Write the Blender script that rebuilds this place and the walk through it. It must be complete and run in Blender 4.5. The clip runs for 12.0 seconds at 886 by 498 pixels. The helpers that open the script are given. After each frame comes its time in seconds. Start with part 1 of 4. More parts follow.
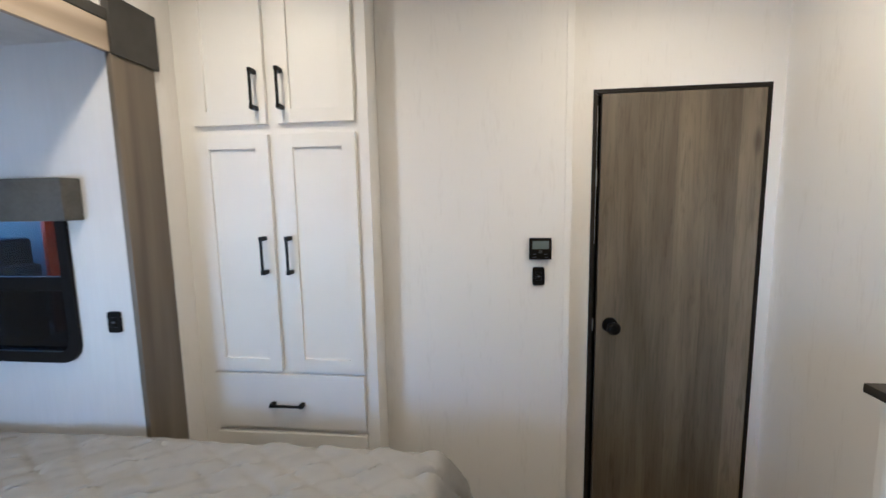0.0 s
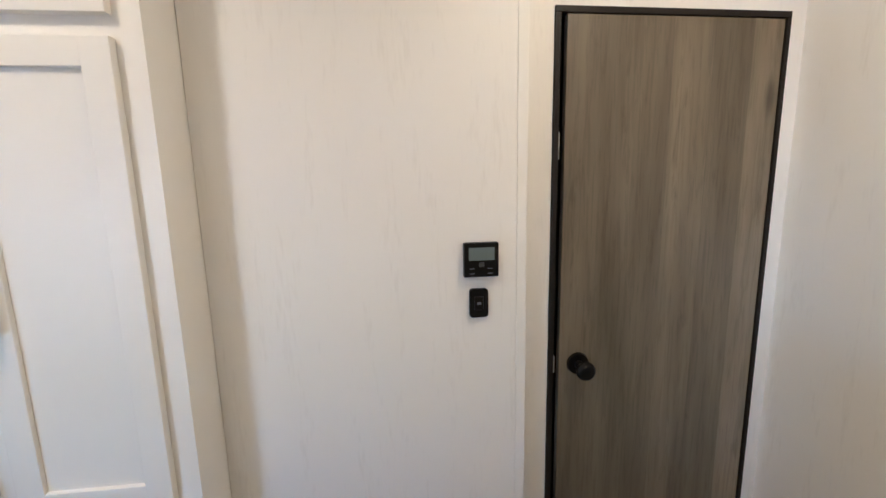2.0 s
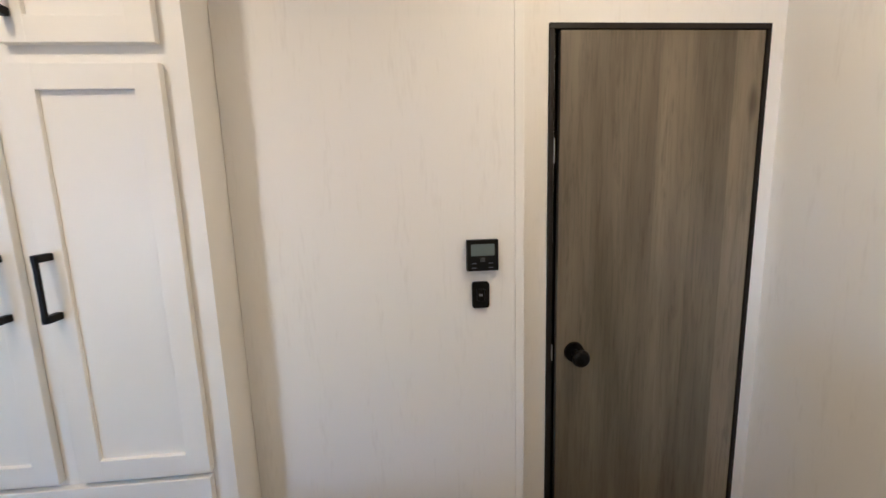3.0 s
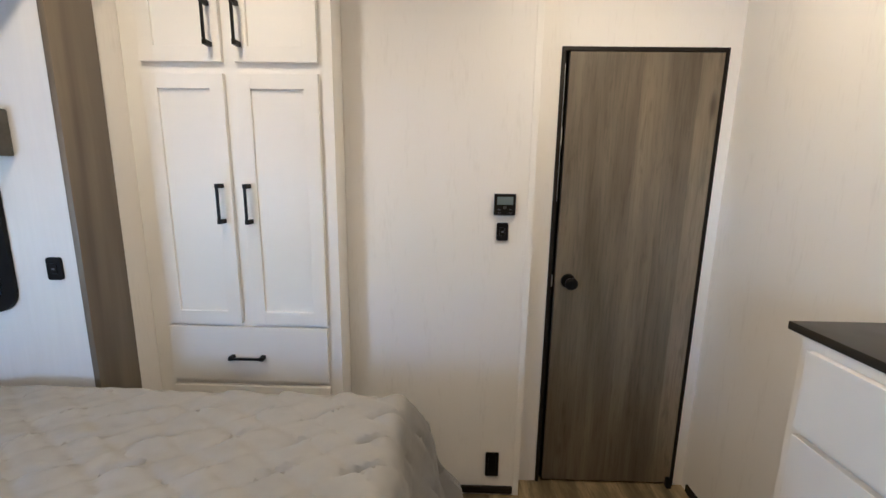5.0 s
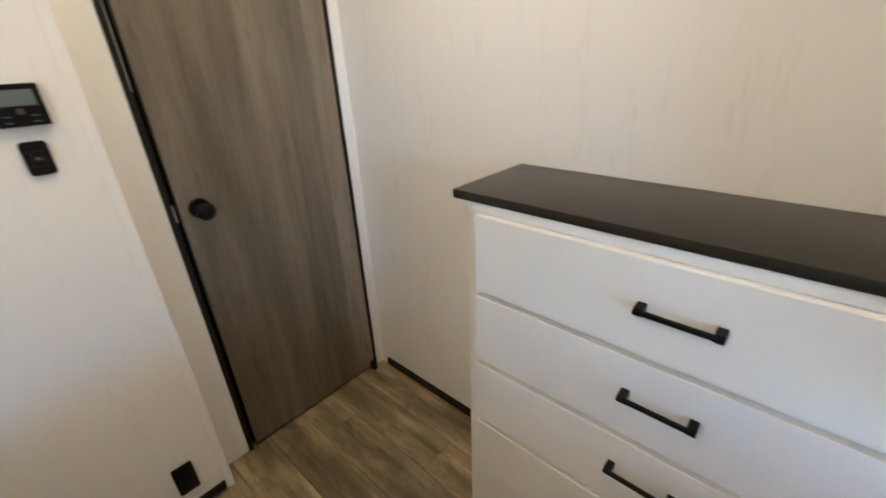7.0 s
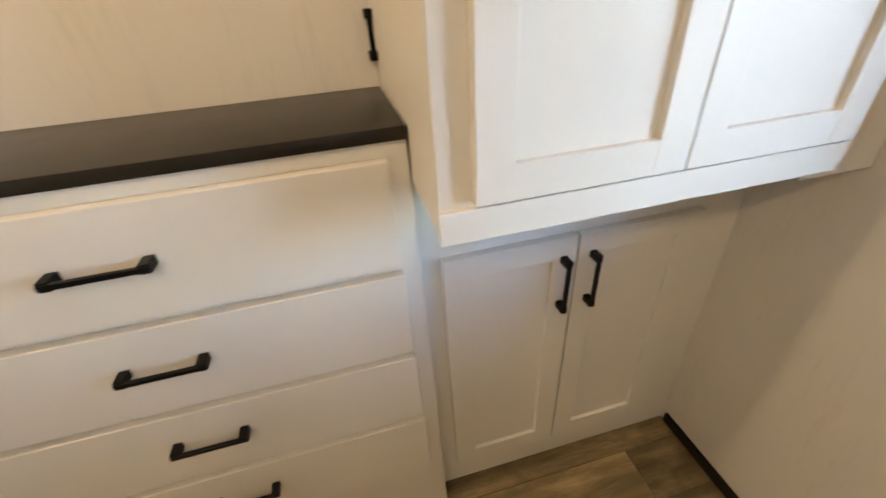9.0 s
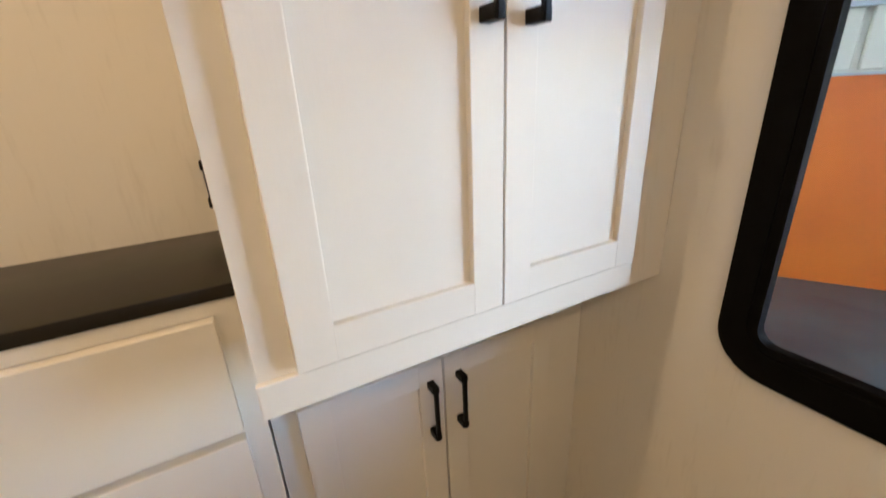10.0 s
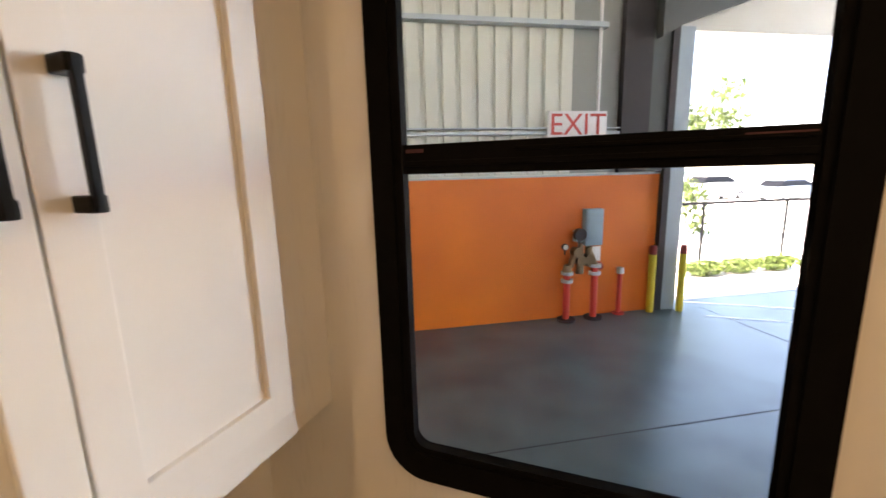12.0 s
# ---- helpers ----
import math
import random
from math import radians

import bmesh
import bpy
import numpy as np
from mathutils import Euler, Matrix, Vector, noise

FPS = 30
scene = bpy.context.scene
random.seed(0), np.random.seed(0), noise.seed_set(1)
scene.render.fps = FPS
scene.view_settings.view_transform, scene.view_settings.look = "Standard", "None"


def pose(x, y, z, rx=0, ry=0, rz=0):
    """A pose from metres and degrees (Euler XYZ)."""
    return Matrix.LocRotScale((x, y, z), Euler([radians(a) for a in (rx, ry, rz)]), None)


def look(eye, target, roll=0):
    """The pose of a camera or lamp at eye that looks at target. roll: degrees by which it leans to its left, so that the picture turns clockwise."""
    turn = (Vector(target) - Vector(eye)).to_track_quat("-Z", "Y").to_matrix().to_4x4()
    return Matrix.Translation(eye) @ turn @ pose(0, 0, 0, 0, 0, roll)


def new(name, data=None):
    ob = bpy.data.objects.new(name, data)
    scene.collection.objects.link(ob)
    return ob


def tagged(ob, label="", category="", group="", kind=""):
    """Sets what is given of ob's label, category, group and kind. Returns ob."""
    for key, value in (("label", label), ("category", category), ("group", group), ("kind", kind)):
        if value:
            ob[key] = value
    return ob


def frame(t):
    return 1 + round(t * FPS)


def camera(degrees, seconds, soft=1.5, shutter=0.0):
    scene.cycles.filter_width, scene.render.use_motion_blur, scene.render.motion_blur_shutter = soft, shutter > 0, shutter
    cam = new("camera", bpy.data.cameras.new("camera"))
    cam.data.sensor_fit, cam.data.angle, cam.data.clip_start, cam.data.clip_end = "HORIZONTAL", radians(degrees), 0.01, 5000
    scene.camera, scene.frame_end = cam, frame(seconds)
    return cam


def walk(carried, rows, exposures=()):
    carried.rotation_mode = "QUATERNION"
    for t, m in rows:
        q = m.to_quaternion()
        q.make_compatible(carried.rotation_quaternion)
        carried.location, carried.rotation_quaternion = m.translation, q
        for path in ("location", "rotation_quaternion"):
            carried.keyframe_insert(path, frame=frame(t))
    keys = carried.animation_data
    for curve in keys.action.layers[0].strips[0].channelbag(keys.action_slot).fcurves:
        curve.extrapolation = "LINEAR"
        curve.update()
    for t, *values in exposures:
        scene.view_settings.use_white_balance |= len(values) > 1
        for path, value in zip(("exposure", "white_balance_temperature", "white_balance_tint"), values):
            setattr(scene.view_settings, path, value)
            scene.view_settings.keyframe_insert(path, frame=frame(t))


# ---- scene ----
# ---- camera and walk ----
cam = camera(95.1, 12.0, shutter=0.3)
PATH = [
    (0, (0.176, -1.691, 1.502), (-0.041, 0.283, 1.267), -1.0),
    (0.5, (0.192, -1.475, 1.477), (0.149, 0.512, 1.255), -1.2),
    (1, (0.178, -1.199, 1.496), (0.288, 0.782, 1.24), -1.1),
    (1.5, (0.185, -1.073, 1.492), (0.373, 0.898, 1.21), -1.2),
    (2, (0.188, -1.042, 1.493), (0.4, 0.921, 1.176), -1.2),
    (2.5, (0.193, -1.047, 1.478), (0.386, 0.919, 1.166), -1.5),
    (3, (0.192, -1.143, 1.495), (0.353, 0.827, 1.188), -1.7),
    (3.5, (0.212, -1.389, 1.497), (0.331, 0.585, 1.203), -1.4),
    (3.7, (0.232, -1.5, 1.497), (0.309, 0.475, 1.19), -0.9),
    (5.3, (0.169, -1.705, 1.422), (0.125, 0.254, 1.023), 0.9),
    (5.5, (0.202, -1.685, 1.429), (0.245, 0.268, 1.001), -0.1),
    (6, (0.246, -1.574, 1.402), (0.694, 0.311, 0.908), -1.0),
    (6.5, (0.274, -1.385, 1.408), (1.282, 0.214, 0.757), -1.9),
    (6.7, (0.288, -1.349, 1.393), (1.448, 0.108, 0.664), -2.2),
    (8.3, (0.406, -1.455, 1.282), (2.026, -1.208, 0.135), -4.3),
    (8.5, (0.408, -1.512, 1.275), (2.051, -1.436, 0.138), -4.8),
    (9, (0.415, -1.612, 1.26), (2.046, -1.975, 0.16), -4.3),
    (9.5, (0.406, -1.687, 1.276), (2.017, -2.343, 0.29), -3.8),
    (10, (0.407, -1.711, 1.318), (2.05, -2.605, 0.611), -2.8),
    (10.5, (0.4, -1.714, 1.377), (2.058, -2.759, 0.98), -2.3),
    (11, (0.387, -1.745, 1.405), (1.837, -3.089, 1.104), -1.9),
    (11.5, (0.38, -1.794, 1.415), (1.431, -3.462, 1.077), -1.4),
    (12, (0.36, -1.818, 1.414), (1.057, -3.656, 1.049), -1.5),
]
walk(cam, [(t, look(e, g, r)) for t, e, g, r in PATH], [(0.0, 3.96, 4500, 8), (1.0, 3.97, 4680, 9), (2.5, 4.02, 4760, 10), (3.5, 3.90, 4900, 10), (5.5, 4.03, 4750, 9), (6.5, 4.15, 4800, 7), (8.5, 4.25, 5150, 7), (9.1, 4.12, 6050, 10), (10.0, 4.05, 6250, 12), (10.5, 3.98, 5950, 12), (11.0, 3.92, 5850, 11), (11.5, 3.78, 6900, 16), (12.0, 3.78, 7600, 20)])

# ---- world, sun, lamps ----
world = bpy.data.worlds.new("sky")
scene.world = world
world.use_nodes = True
wn = world.node_tree.nodes
sky = wn.new("ShaderNodeTexSky")
sky.sky_type = "NISHITA"
sky.sun_disc = False
sky.sun_elevation = radians(58)
sky.sun_rotation = radians(56)
wn["Background"].inputs[1].default_value = 0.15
world.node_tree.links.new(sky.outputs[0], wn["Background"].inputs[0])

sun_data = bpy.data.lights.new("sun", "SUN")
sun_data.energy, sun_data.angle, sun_data.color = 5.0, radians(0.5), (1.0, 0.95, 0.88)
sun = new("sun", sun_data)
sun.matrix_world = look((7.26, 4.89, 14.0), (0, 0, 0))


def lamp(name, shape, size, energy, color, m, size_y=None):
    d = bpy.data.lights.new(name, "AREA")
    d.shape, d.size, d.energy, d.color = shape, size, energy, color
    if size_y:
        d.size_y = size_y
    ob = new(name, d)
    ob.matrix_world = m
    return ob


WARM = (1.0, 0.685, 0.365)
COOL = (0.82, 0.91, 1.0)
# Unseen extra ceiling lamp, added to brighten the bed and slide-out wall.
lamp("ceiling_fill_foot", "DISK", 0.13, 0.38, WARM, look((-0.65, -1.7, 2.36), (-0.65, -1.7, 0)))
lamp("ceiling_lamp_bed", "DISK", 0.13, 0.50, WARM, look((-0.65, -0.84, 2.36), (-0.65, -0.84, 0)))
lamp("slide_window_daylight", "RECTANGLE", 0.58, 0.30, COOL, look((-1.55, -2.325, 1.22), (-1.55, -0.5, 0.1)), 0.42)
lamp("ceiling_lamp_aisle", "DISK", 0.13, 0.66, WARM, look((0.78, -0.72, 2.36), (0.78, -0.72, 0)))


# ---- materials ----
def mat(name, color, rough=0.5, metal=0.0, color2=None, scale=(8, 8, 8), amount=1.0, bump=0.0, bump_scale=None, coat=0.0, detail=5.0, per_object=0.0, spec=0.5, lo=0.75, hi=1.25):
    """A principled material: two colours mixed by stretched noise at two scales, with relief and uneven gloss."""
    m = bpy.data.materials.new(name)
    m.use_nodes = True
    nt = m.node_tree
    n, l = nt.nodes, nt.links
    p = n["Principled BSDF"]
    p.inputs["Roughness"].default_value = rough
    p.inputs["Metallic"].default_value = metal
    p.inputs["Coat Weight"].default_value = coat
    p.inputs["Specular IOR Level"].default_value = spec
    color2 = color2 or tuple(c * 0.88 for c in color)
    tc = n.new("ShaderNodeTexCoord")
    mp = n.new("ShaderNodeMapping")
    mp.inputs["Scale"].default_value = scale
    l.new(tc.outputs["Object"], mp.inputs["Vector"])
    vec = mp.outputs[0]
    if per_object:
        oi = n.new("ShaderNodeObjectInfo")
        mu = n.new("ShaderNodeMath")
        mu.operation = "MULTIPLY"
        mu.inputs[1].default_value = 37.0
        l.new(oi.outputs["Random"], mu.inputs[0])
        ad = n.new("ShaderNodeVectorMath")
        l.new(vec, ad.inputs[0])
        l.new(mu.outputs[0], ad.inputs[1])
        vec = ad.outputs[0]
    n1 = n.new("ShaderNodeTexNoise")
    n1.inputs["Scale"].default_value = 1.0
    n1.inputs["Detail"].default_value = detail
    l.new(vec, n1.inputs["Vector"])
    n2 = n.new("ShaderNodeTexNoise")
    n2.inputs["Scale"].default_value = 0.17
    n2.inputs["Detail"].default_value = 2.0
    l.new(vec, n2.inputs["Vector"])
    av = n.new("ShaderNodeMath")
    av.operation = "ADD"
    l.new(n1.outputs[0], av.inputs[0])
    l.new(n2.outputs[0], av.inputs[1])
    rg = n.new("ShaderNodeMapRange")
    rg.inputs["From Min"].default_value = lo
    rg.inputs["From Max"].default_value = hi
    rg.inputs["To Max"].default_value = amount
    l.new(av.outputs[0], rg.inputs["Value"])
    mx = n.new("ShaderNodeMix")
    mx.data_type = "RGBA"
    mx.inputs["A"].default_value = (*color, 1)
    mx.inputs["B"].default_value = (*color2, 1)
    l.new(rg.outputs[0], mx.inputs["Factor"])
    out = mx.outputs["Result"]
    if per_object:
        hs = n.new("ShaderNodeHueSaturation")
        r2 = n.new("ShaderNodeMapRange")
        r2.inputs["To Min"].default_value = 1.0 - per_object
        r2.inputs["To Max"].default_value = 1.0 + per_object
        l.new(oi.outputs["Random"], r2.inputs["Value"])
        l.new(r2.outputs[0], hs.inputs["Value"])
        l.new(out, hs.inputs["Color"])
        out = hs.outputs[0]
    l.new(out, p.inputs["Base Color"])
    rr = n.new("ShaderNodeMapRange")
    rr.inputs["To Min"].default_value = rough * 0.88
    rr.inputs["To Max"].default_value = min(1, rough * 1.12)
    l.new(n2.outputs[0], rr.inputs["Value"])
    l.new(rr.outputs[0], p.inputs["Roughness"])
    if bump:
        b = n.new("ShaderNodeBump")
        b.inputs["Strength"].default_value = bump
        b.inputs["Distance"].default_value = 0.002
        if bump_scale:
            m2 = n.new("ShaderNodeMapping")
            m2.inputs["Scale"].default_value = bump_scale
            l.new(tc.outputs["Object"], m2.inputs["Vector"])
            n3 = n.new("ShaderNodeTexNoise")
            n3.inputs["Scale"].default_value = 1.0
            n3.inputs["Detail"].default_value = 3.0
            l.new(m2.outputs[0], n3.inputs["Vector"])
            l.new(n3.outputs[0], b.inputs["Height"])
        else:
            l.new(n1.outputs[0], b.inputs["Height"])
        l.new(b.outputs[0], p.inputs["Normal"])
    return m


def wood_mat(name, dark, light, along, rough=0.45, vary=0.16):
    """Printed wood-grain vinyl: streaks, bands and knots along one axis, varied from piece to piece."""
    m = mat(name, light, rough, color2=dark, scale=tuple(2.0 if i == along else 24 for i in range(3)), amount=0.70, bump=0.12, detail=8.0, per_object=vary)
    nt = m.node_tree
    n, l = nt.nodes, nt.links
    p = n["Principled BSDF"]
    src = p.inputs["Base Color"].links[0].from_socket
    tc = next(k for k in n if k.bl_idname == "ShaderNodeTexCoord")
    mp = n.new("ShaderNodeMapping")
    mp.inputs["Scale"].default_value = tuple(0.5 if i == along else 6.5 for i in range(3))
    l.new(tc.outputs["Object"], mp.inputs["Vector"])
    ns = n.new("ShaderNodeTexNoise")
    ns.inputs["Scale"].default_value = 1.0
    ns.inputs["Distortion"].default_value = 0.6
    l.new(mp.outputs[0], ns.inputs["Vector"])
    cr = n.new("ShaderNodeValToRGB")
    cr.color_ramp.elements[0].position, cr.color_ramp.elements[0].color = 0.36, (0.62, 0.60, 0.57, 1)
    cr.color_ramp.elements[1].position, cr.color_ramp.elements[1].color = 0.62, (1.12, 1.1, 1.08, 1)
    l.new(ns.outputs[0], cr.inputs[0])
    mx = n.new("ShaderNodeMix")
    mx.data_type, mx.blend_type = "RGBA", "MULTIPLY"
    mx.inputs["Factor"].default_value = 0.8
    l.new(src, mx.inputs["A"])
    l.new(cr.outputs[0], mx.inputs["B"])
    l.new(mx.outputs["Result"], p.inputs["Base Color"])
    return m


WALLBOARD = mat("printed_wallboard", (0.80, 0.775, 0.73), 0.5, color2=(0.66, 0.63, 0.58), scale=(120, 120, 17.0), amount=0.42, bump=0.12, detail=3.0, lo=1.10, hi=1.42)
SLIDEBOARD = mat("slide_wallboard", (0.78, 0.77, 0.75), 0.55, color2=(0.72, 0.71, 0.69), scale=(60, 60, 5), amount=0.6, bump=0.1)
CEILING = mat("ceiling_vinyl", (0.80, 0.79, 0.77), 0.7, scale=(20, 20, 20), bump=0.1)
CABINET = mat("white_cabinet_paint", (0.82, 0.80, 0.755), 0.42, color2=(0.78, 0.76, 0.715), scale=(5, 5, 5), amount=0.8, bump=0.05, bump_scale=(160, 160, 30))
DOORWOOD = wood_mat("taupe_wood_vinyl", (0.072, 0.059, 0.039), (0.165, 0.137, 0.094), 2, 0.42)


def plank_bands(m, width):
    """Gives a printed wood a slightly different tone in each plank-wide band across x."""
    n, l = m.node_tree.nodes, m.node_tree.links
    p = n["Principled BSDF"]
    src = p.inputs["Base Color"].links[0].from_socket
    tc = next(k for k in n if k.bl_idname == "ShaderNodeTexCoord")
    sp = n.new("ShaderNodeSeparateXYZ")
    l.new(tc.outputs["Object"], sp.inputs[0])
    dv = n.new("ShaderNodeMath")
    dv.operation = "DIVIDE"
    dv.inputs[1].default_value = width
    l.new(sp.outputs[0], dv.inputs[0])
    flr = n.new("ShaderNodeMath")
    flr.operation = "FLOOR"
    l.new(dv.outputs[0], flr.inputs[0])
    wn_ = n.new("ShaderNodeTexWhiteNoise")
    wn_.noise_dimensions = "1D"
    l.new(flr.outputs[0], wn_.inputs["W"])
    mr = n.new("ShaderNodeMapRange")
    mr.inputs["To Min"].default_value = 0.80
    mr.inputs["To Max"].default_value = 1.22
    l.new(wn_.outputs["Value"], mr.inputs["Value"])
    hs = n.new("ShaderNodeHueSaturation")
    l.new(mr.outputs[0], hs.inputs["Value"])
    l.new(src, hs.inputs["Color"])
    l.new(hs.outputs[0], p.inputs["Base Color"])



def fine_grain(m, along, knots=True, blotch=1.0):
    """Adds short feathered dark fibres and a few drawn-out knots to a printed wood."""
    n, l = m.node_tree.nodes, m.node_tree.links
    p = n["Principled BSDF"]
    tc = next(k for k in n if k.bl_idname == "ShaderNodeTexCoord")

    def layer(scale, lo, hi, dark, kind):
        src = p.inputs["Base Color"].links[0].from_socket
        mp = n.new("ShaderNodeMapping")
        mp.inputs["Scale"].default_value = scale
        l.new(tc.outputs["Object"], mp.inputs["Vector"])
        tx = n.new(kind)
        tx.inputs["Scale"].default_value = 1.0
        l.new(mp.outputs[0], tx.inputs["Vector"])
        if kind == "ShaderNodeTexNoise":
            tx.inputs["Detail"].default_value = 6.0
            tx.inputs["Roughness"].default_value = 0.65
            tx.inputs["Distortion"].default_value = 0.5
        mr = n.new("ShaderNodeMapRange")
        mr.interpolation_type = "SMOOTHSTEP"
        mr.inputs["From Min"].default_value = lo
        mr.inputs["From Max"].default_value = hi
        mr.inputs["To Min"].default_value = dark
        mr.inputs["To Max"].default_value = 1.06
        l.new(tx.outputs[0], mr.inputs["Value"])
        mx = n.new("ShaderNodeMix")
        mx.data_type, mx.blend_type = "RGBA", "MULTIPLY"
        mx.inputs["Factor"].default_value = 1.0
        l.new(src, mx.inputs["A"])
        l.new(mr.outputs[0], mx.inputs["B"])
        l.new(mx.outputs["Result"], p.inputs["Base Color"])

    def axis(a, b):
        return tuple(a if i == along else b for i in range(3))

    layer(axis(7.0, 120.0), 0.36, 0.54, 0.86, "ShaderNodeTexNoise")
    layer(axis(3.0, 22.0), 0.32, 0.44, 0.80, "ShaderNodeTexNoise")
    if blotch < 1.0:
        layer(axis(3.5, 10.0), 0.40, 0.60, blotch, "ShaderNodeTexNoise")
    if knots:
        layer(axis(2.3, 7.5), 0.03, 0.17, 0.5, "ShaderNodeTexVoronoi")


plank_bands(DOORWOOD, 0.112)
fine_grain(DOORWOOD, 2)
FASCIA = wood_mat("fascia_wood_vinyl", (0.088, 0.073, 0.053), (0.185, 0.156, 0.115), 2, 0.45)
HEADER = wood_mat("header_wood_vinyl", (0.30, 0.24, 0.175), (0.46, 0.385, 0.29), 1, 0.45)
PLANK = wood_mat("floor_plank_vinyl", (0.056, 0.044, 0.021), (0.40, 0.315, 0.175), 1, 0.38, 0.32)
fine_grain(PLANK, 1, False, 0.62)
BLACK = mat("black_metal", (0.004, 0.0038, 0.0038), 0.4, color2=(0.006, 0.0055, 0.005), bump=0.05, spec=0.15)
BLACKPL = mat("black_plastic", (0.004, 0.0038, 0.0038), 0.35, color2=(0.006, 0.0055, 0.0055), scale=(30, 30, 30), bump=0.05, spec=0.18)
FRAMEBLK = mat("window_frame_black", (0.004, 0.0038, 0.0038), 0.75, color2=(0.006, 0.0055, 0.0055), scale=(30, 30, 30), bump=0.05, spec=0.04)
CHARCOAL = mat("charcoal_trim", (0.035, 0.033, 0.028), 0.5, color2=(0.05, 0.047, 0.04), scale=(20, 20, 20), bump=0.1)
COUNTER = mat("dark_laminate", (0.019, 0.0155, 0.0105), 0.30, color2=(0.021, 0.017, 0.0115), scale=(120, 120, 120), bump=0.03, spec=0.32)
BASEBRN = mat("dark_baseboard", (0.010, 0.008, 0.007), 0.45, color2=(0.016, 0.013, 0.011), scale=(10, 10, 60), bump=0.1, spec=0.2)
QUILT = mat("grey_quilt_cotton", (0.345, 0.338, 0.32), 0.85, color2=(0.30, 0.295, 0.28), scale=(14, 14, 14), amount=0.8, bump=0.35, bump_scale=(420, 420, 420), spec=0.2)
MATTRESS = mat("mattress_fabric", (0.6, 0.6, 0.58), 0.9, scale=(40, 40, 40), bump=0.3)
VALANCE = mat("valance_vinyl", (0.085, 0.08, 0.065), 0.55, color2=(0.06, 0.056, 0.046), scale=(90, 90, 90), bump=0.2)
SCREEN = mat("lcd_screen", (0.16, 0.19, 0.18), 0.15, color2=(0.12, 0.15, 0.145), scale=(6, 6, 6))
MARK = mat("pale_print", (0.13, 0.13, 0.135), 0.5)
STEELGLINT = mat("steel_latch_gap_light", (0.6, 0.6, 0.58), 0.3, metal=1.0)
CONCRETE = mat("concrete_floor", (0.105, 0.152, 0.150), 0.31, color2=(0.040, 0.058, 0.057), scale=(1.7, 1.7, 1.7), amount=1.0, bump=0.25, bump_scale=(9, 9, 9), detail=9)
JOINT = mat("concrete_joint", (0.05, 0.05, 0.052), 0.9)
ORANGE = mat("orange_wall_paint", (0.80, 0.185, 0.014), 0.5, color2=(0.62, 0.125, 0.014), scale=(1.2, 1.2, 1.2), bump=0.3, bump_scale=(30, 30, 30))
REDORANGE = mat("red_orange_paint", (0.78, 0.09, 0.03), 0.5, scale=(1.2, 1.2, 1.2), bump=0.2)
SIDING = mat("grey_metal_siding", (0.74, 0.72, 0.60), 0.45, color2=(0.64, 0.62, 0.51), scale=(2, 2, 1), bump=0.1)
STEELGREY = mat("galvanised_girt", (0.5, 0.53, 0.53), 0.45, metal=0.3, scale=(6, 6, 6), bump=0.1)
DARKSTEEL = mat("dark_brown_steel", (0.040, 0.029, 0.025), 0.7, scale=(4, 4, 4), bump=0.1)
SLATEPANEL = mat("slate_grey_panel", (0.085, 0.087, 0.075), 0.5, scale=(3, 3, 1), bump=0.1)
SHADEDPANEL = mat("shaded_grey_panel", (0.30, 0.30, 0.26), 0.5, scale=(3, 3, 1), bump=0.1)
CAPRED = mat("dark_red_cap", (0.30, 0.03, 0.025), 0.5, scale=(9, 9, 9), bump=0.1)
JAMB = mat("pale_grey_jamb", (0.36, 0.41, 0.43), 0.5, scale=(3, 3, 3), bump=0.1)
CREAM = mat("cream_panel", (0.66, 0.63, 0.55), 0.6, scale=(2, 2, 2), bump=0.1)
ROOFMAT = mat("roof_deck", (0.30, 0.29, 0.27), 0.7, scale=(2, 2, 2), bump=0.1)
REDPIPE = mat("red_pipe_paint", (0.62, 0.045, 0.03), 0.4, scale=(9, 9, 9), bump=0.1)
BRASS = mat("weathered_brass", (0.22, 0.14, 0.075), 0.45, metal=0.7, scale=(30, 30, 30), bump=0.2)
BOXGREY = mat("grey_box_paint", (0.25, 0.33, 0.37), 0.45, scale=(8, 8, 8), bump=0.1)
YELLOW = mat("yellow_bollard_paint", (0.68, 0.52, 0.03), 0.5, scale=(8, 8, 8), bump=0.2)
SIGNWHITE = mat("sign_white", (0.8, 0.76, 0.72), 0.5, scale=(5, 5, 5))
SIGNRED = mat("sign_red", (0.62, 0.07, 0.05), 0.5)
STICKER = mat("dark_red_print", (0.05, 0.004, 0.006), 0.6)
LEAF = mat("leaf_green", (0.085, 0.13, 0.022), 0.6, color2=(0.045, 0.075, 0.014), scale=(3, 3, 3), amount=1.0)
BARK = mat("bark", (0.14, 0.10, 0.07), 0.9, scale=(12, 12, 3), bump=0.5)
CARWHITE = mat("white_car_paint", (0.75, 0.75, 0.76), 0.2, coat=0.5)
CARDARK = mat("dark_car_paint", (0.05, 0.055, 0.07), 0.2, coat=0.5)
CARBLUE = mat("blue_grey_car_paint", (0.22, 0.28, 0.36), 0.2, coat=0.5)
TYRE = mat("tyre_rubber", (0.02, 0.02, 0.02), 0.8)
KERBMAT = mat("pale_kerb_sunlit_yard", (0.60, 0.585, 0.55), 0.8, scale=(3, 3, 3), bump=0.3)
FENCE = mat("dark_fence_metal", (0.012, 0.012, 0.013), 0.7, spec=0.1)
WHITELINE = mat("white_road_paint", (0.75, 0.75, 0.73), 0.7, scale=(6, 6, 6))
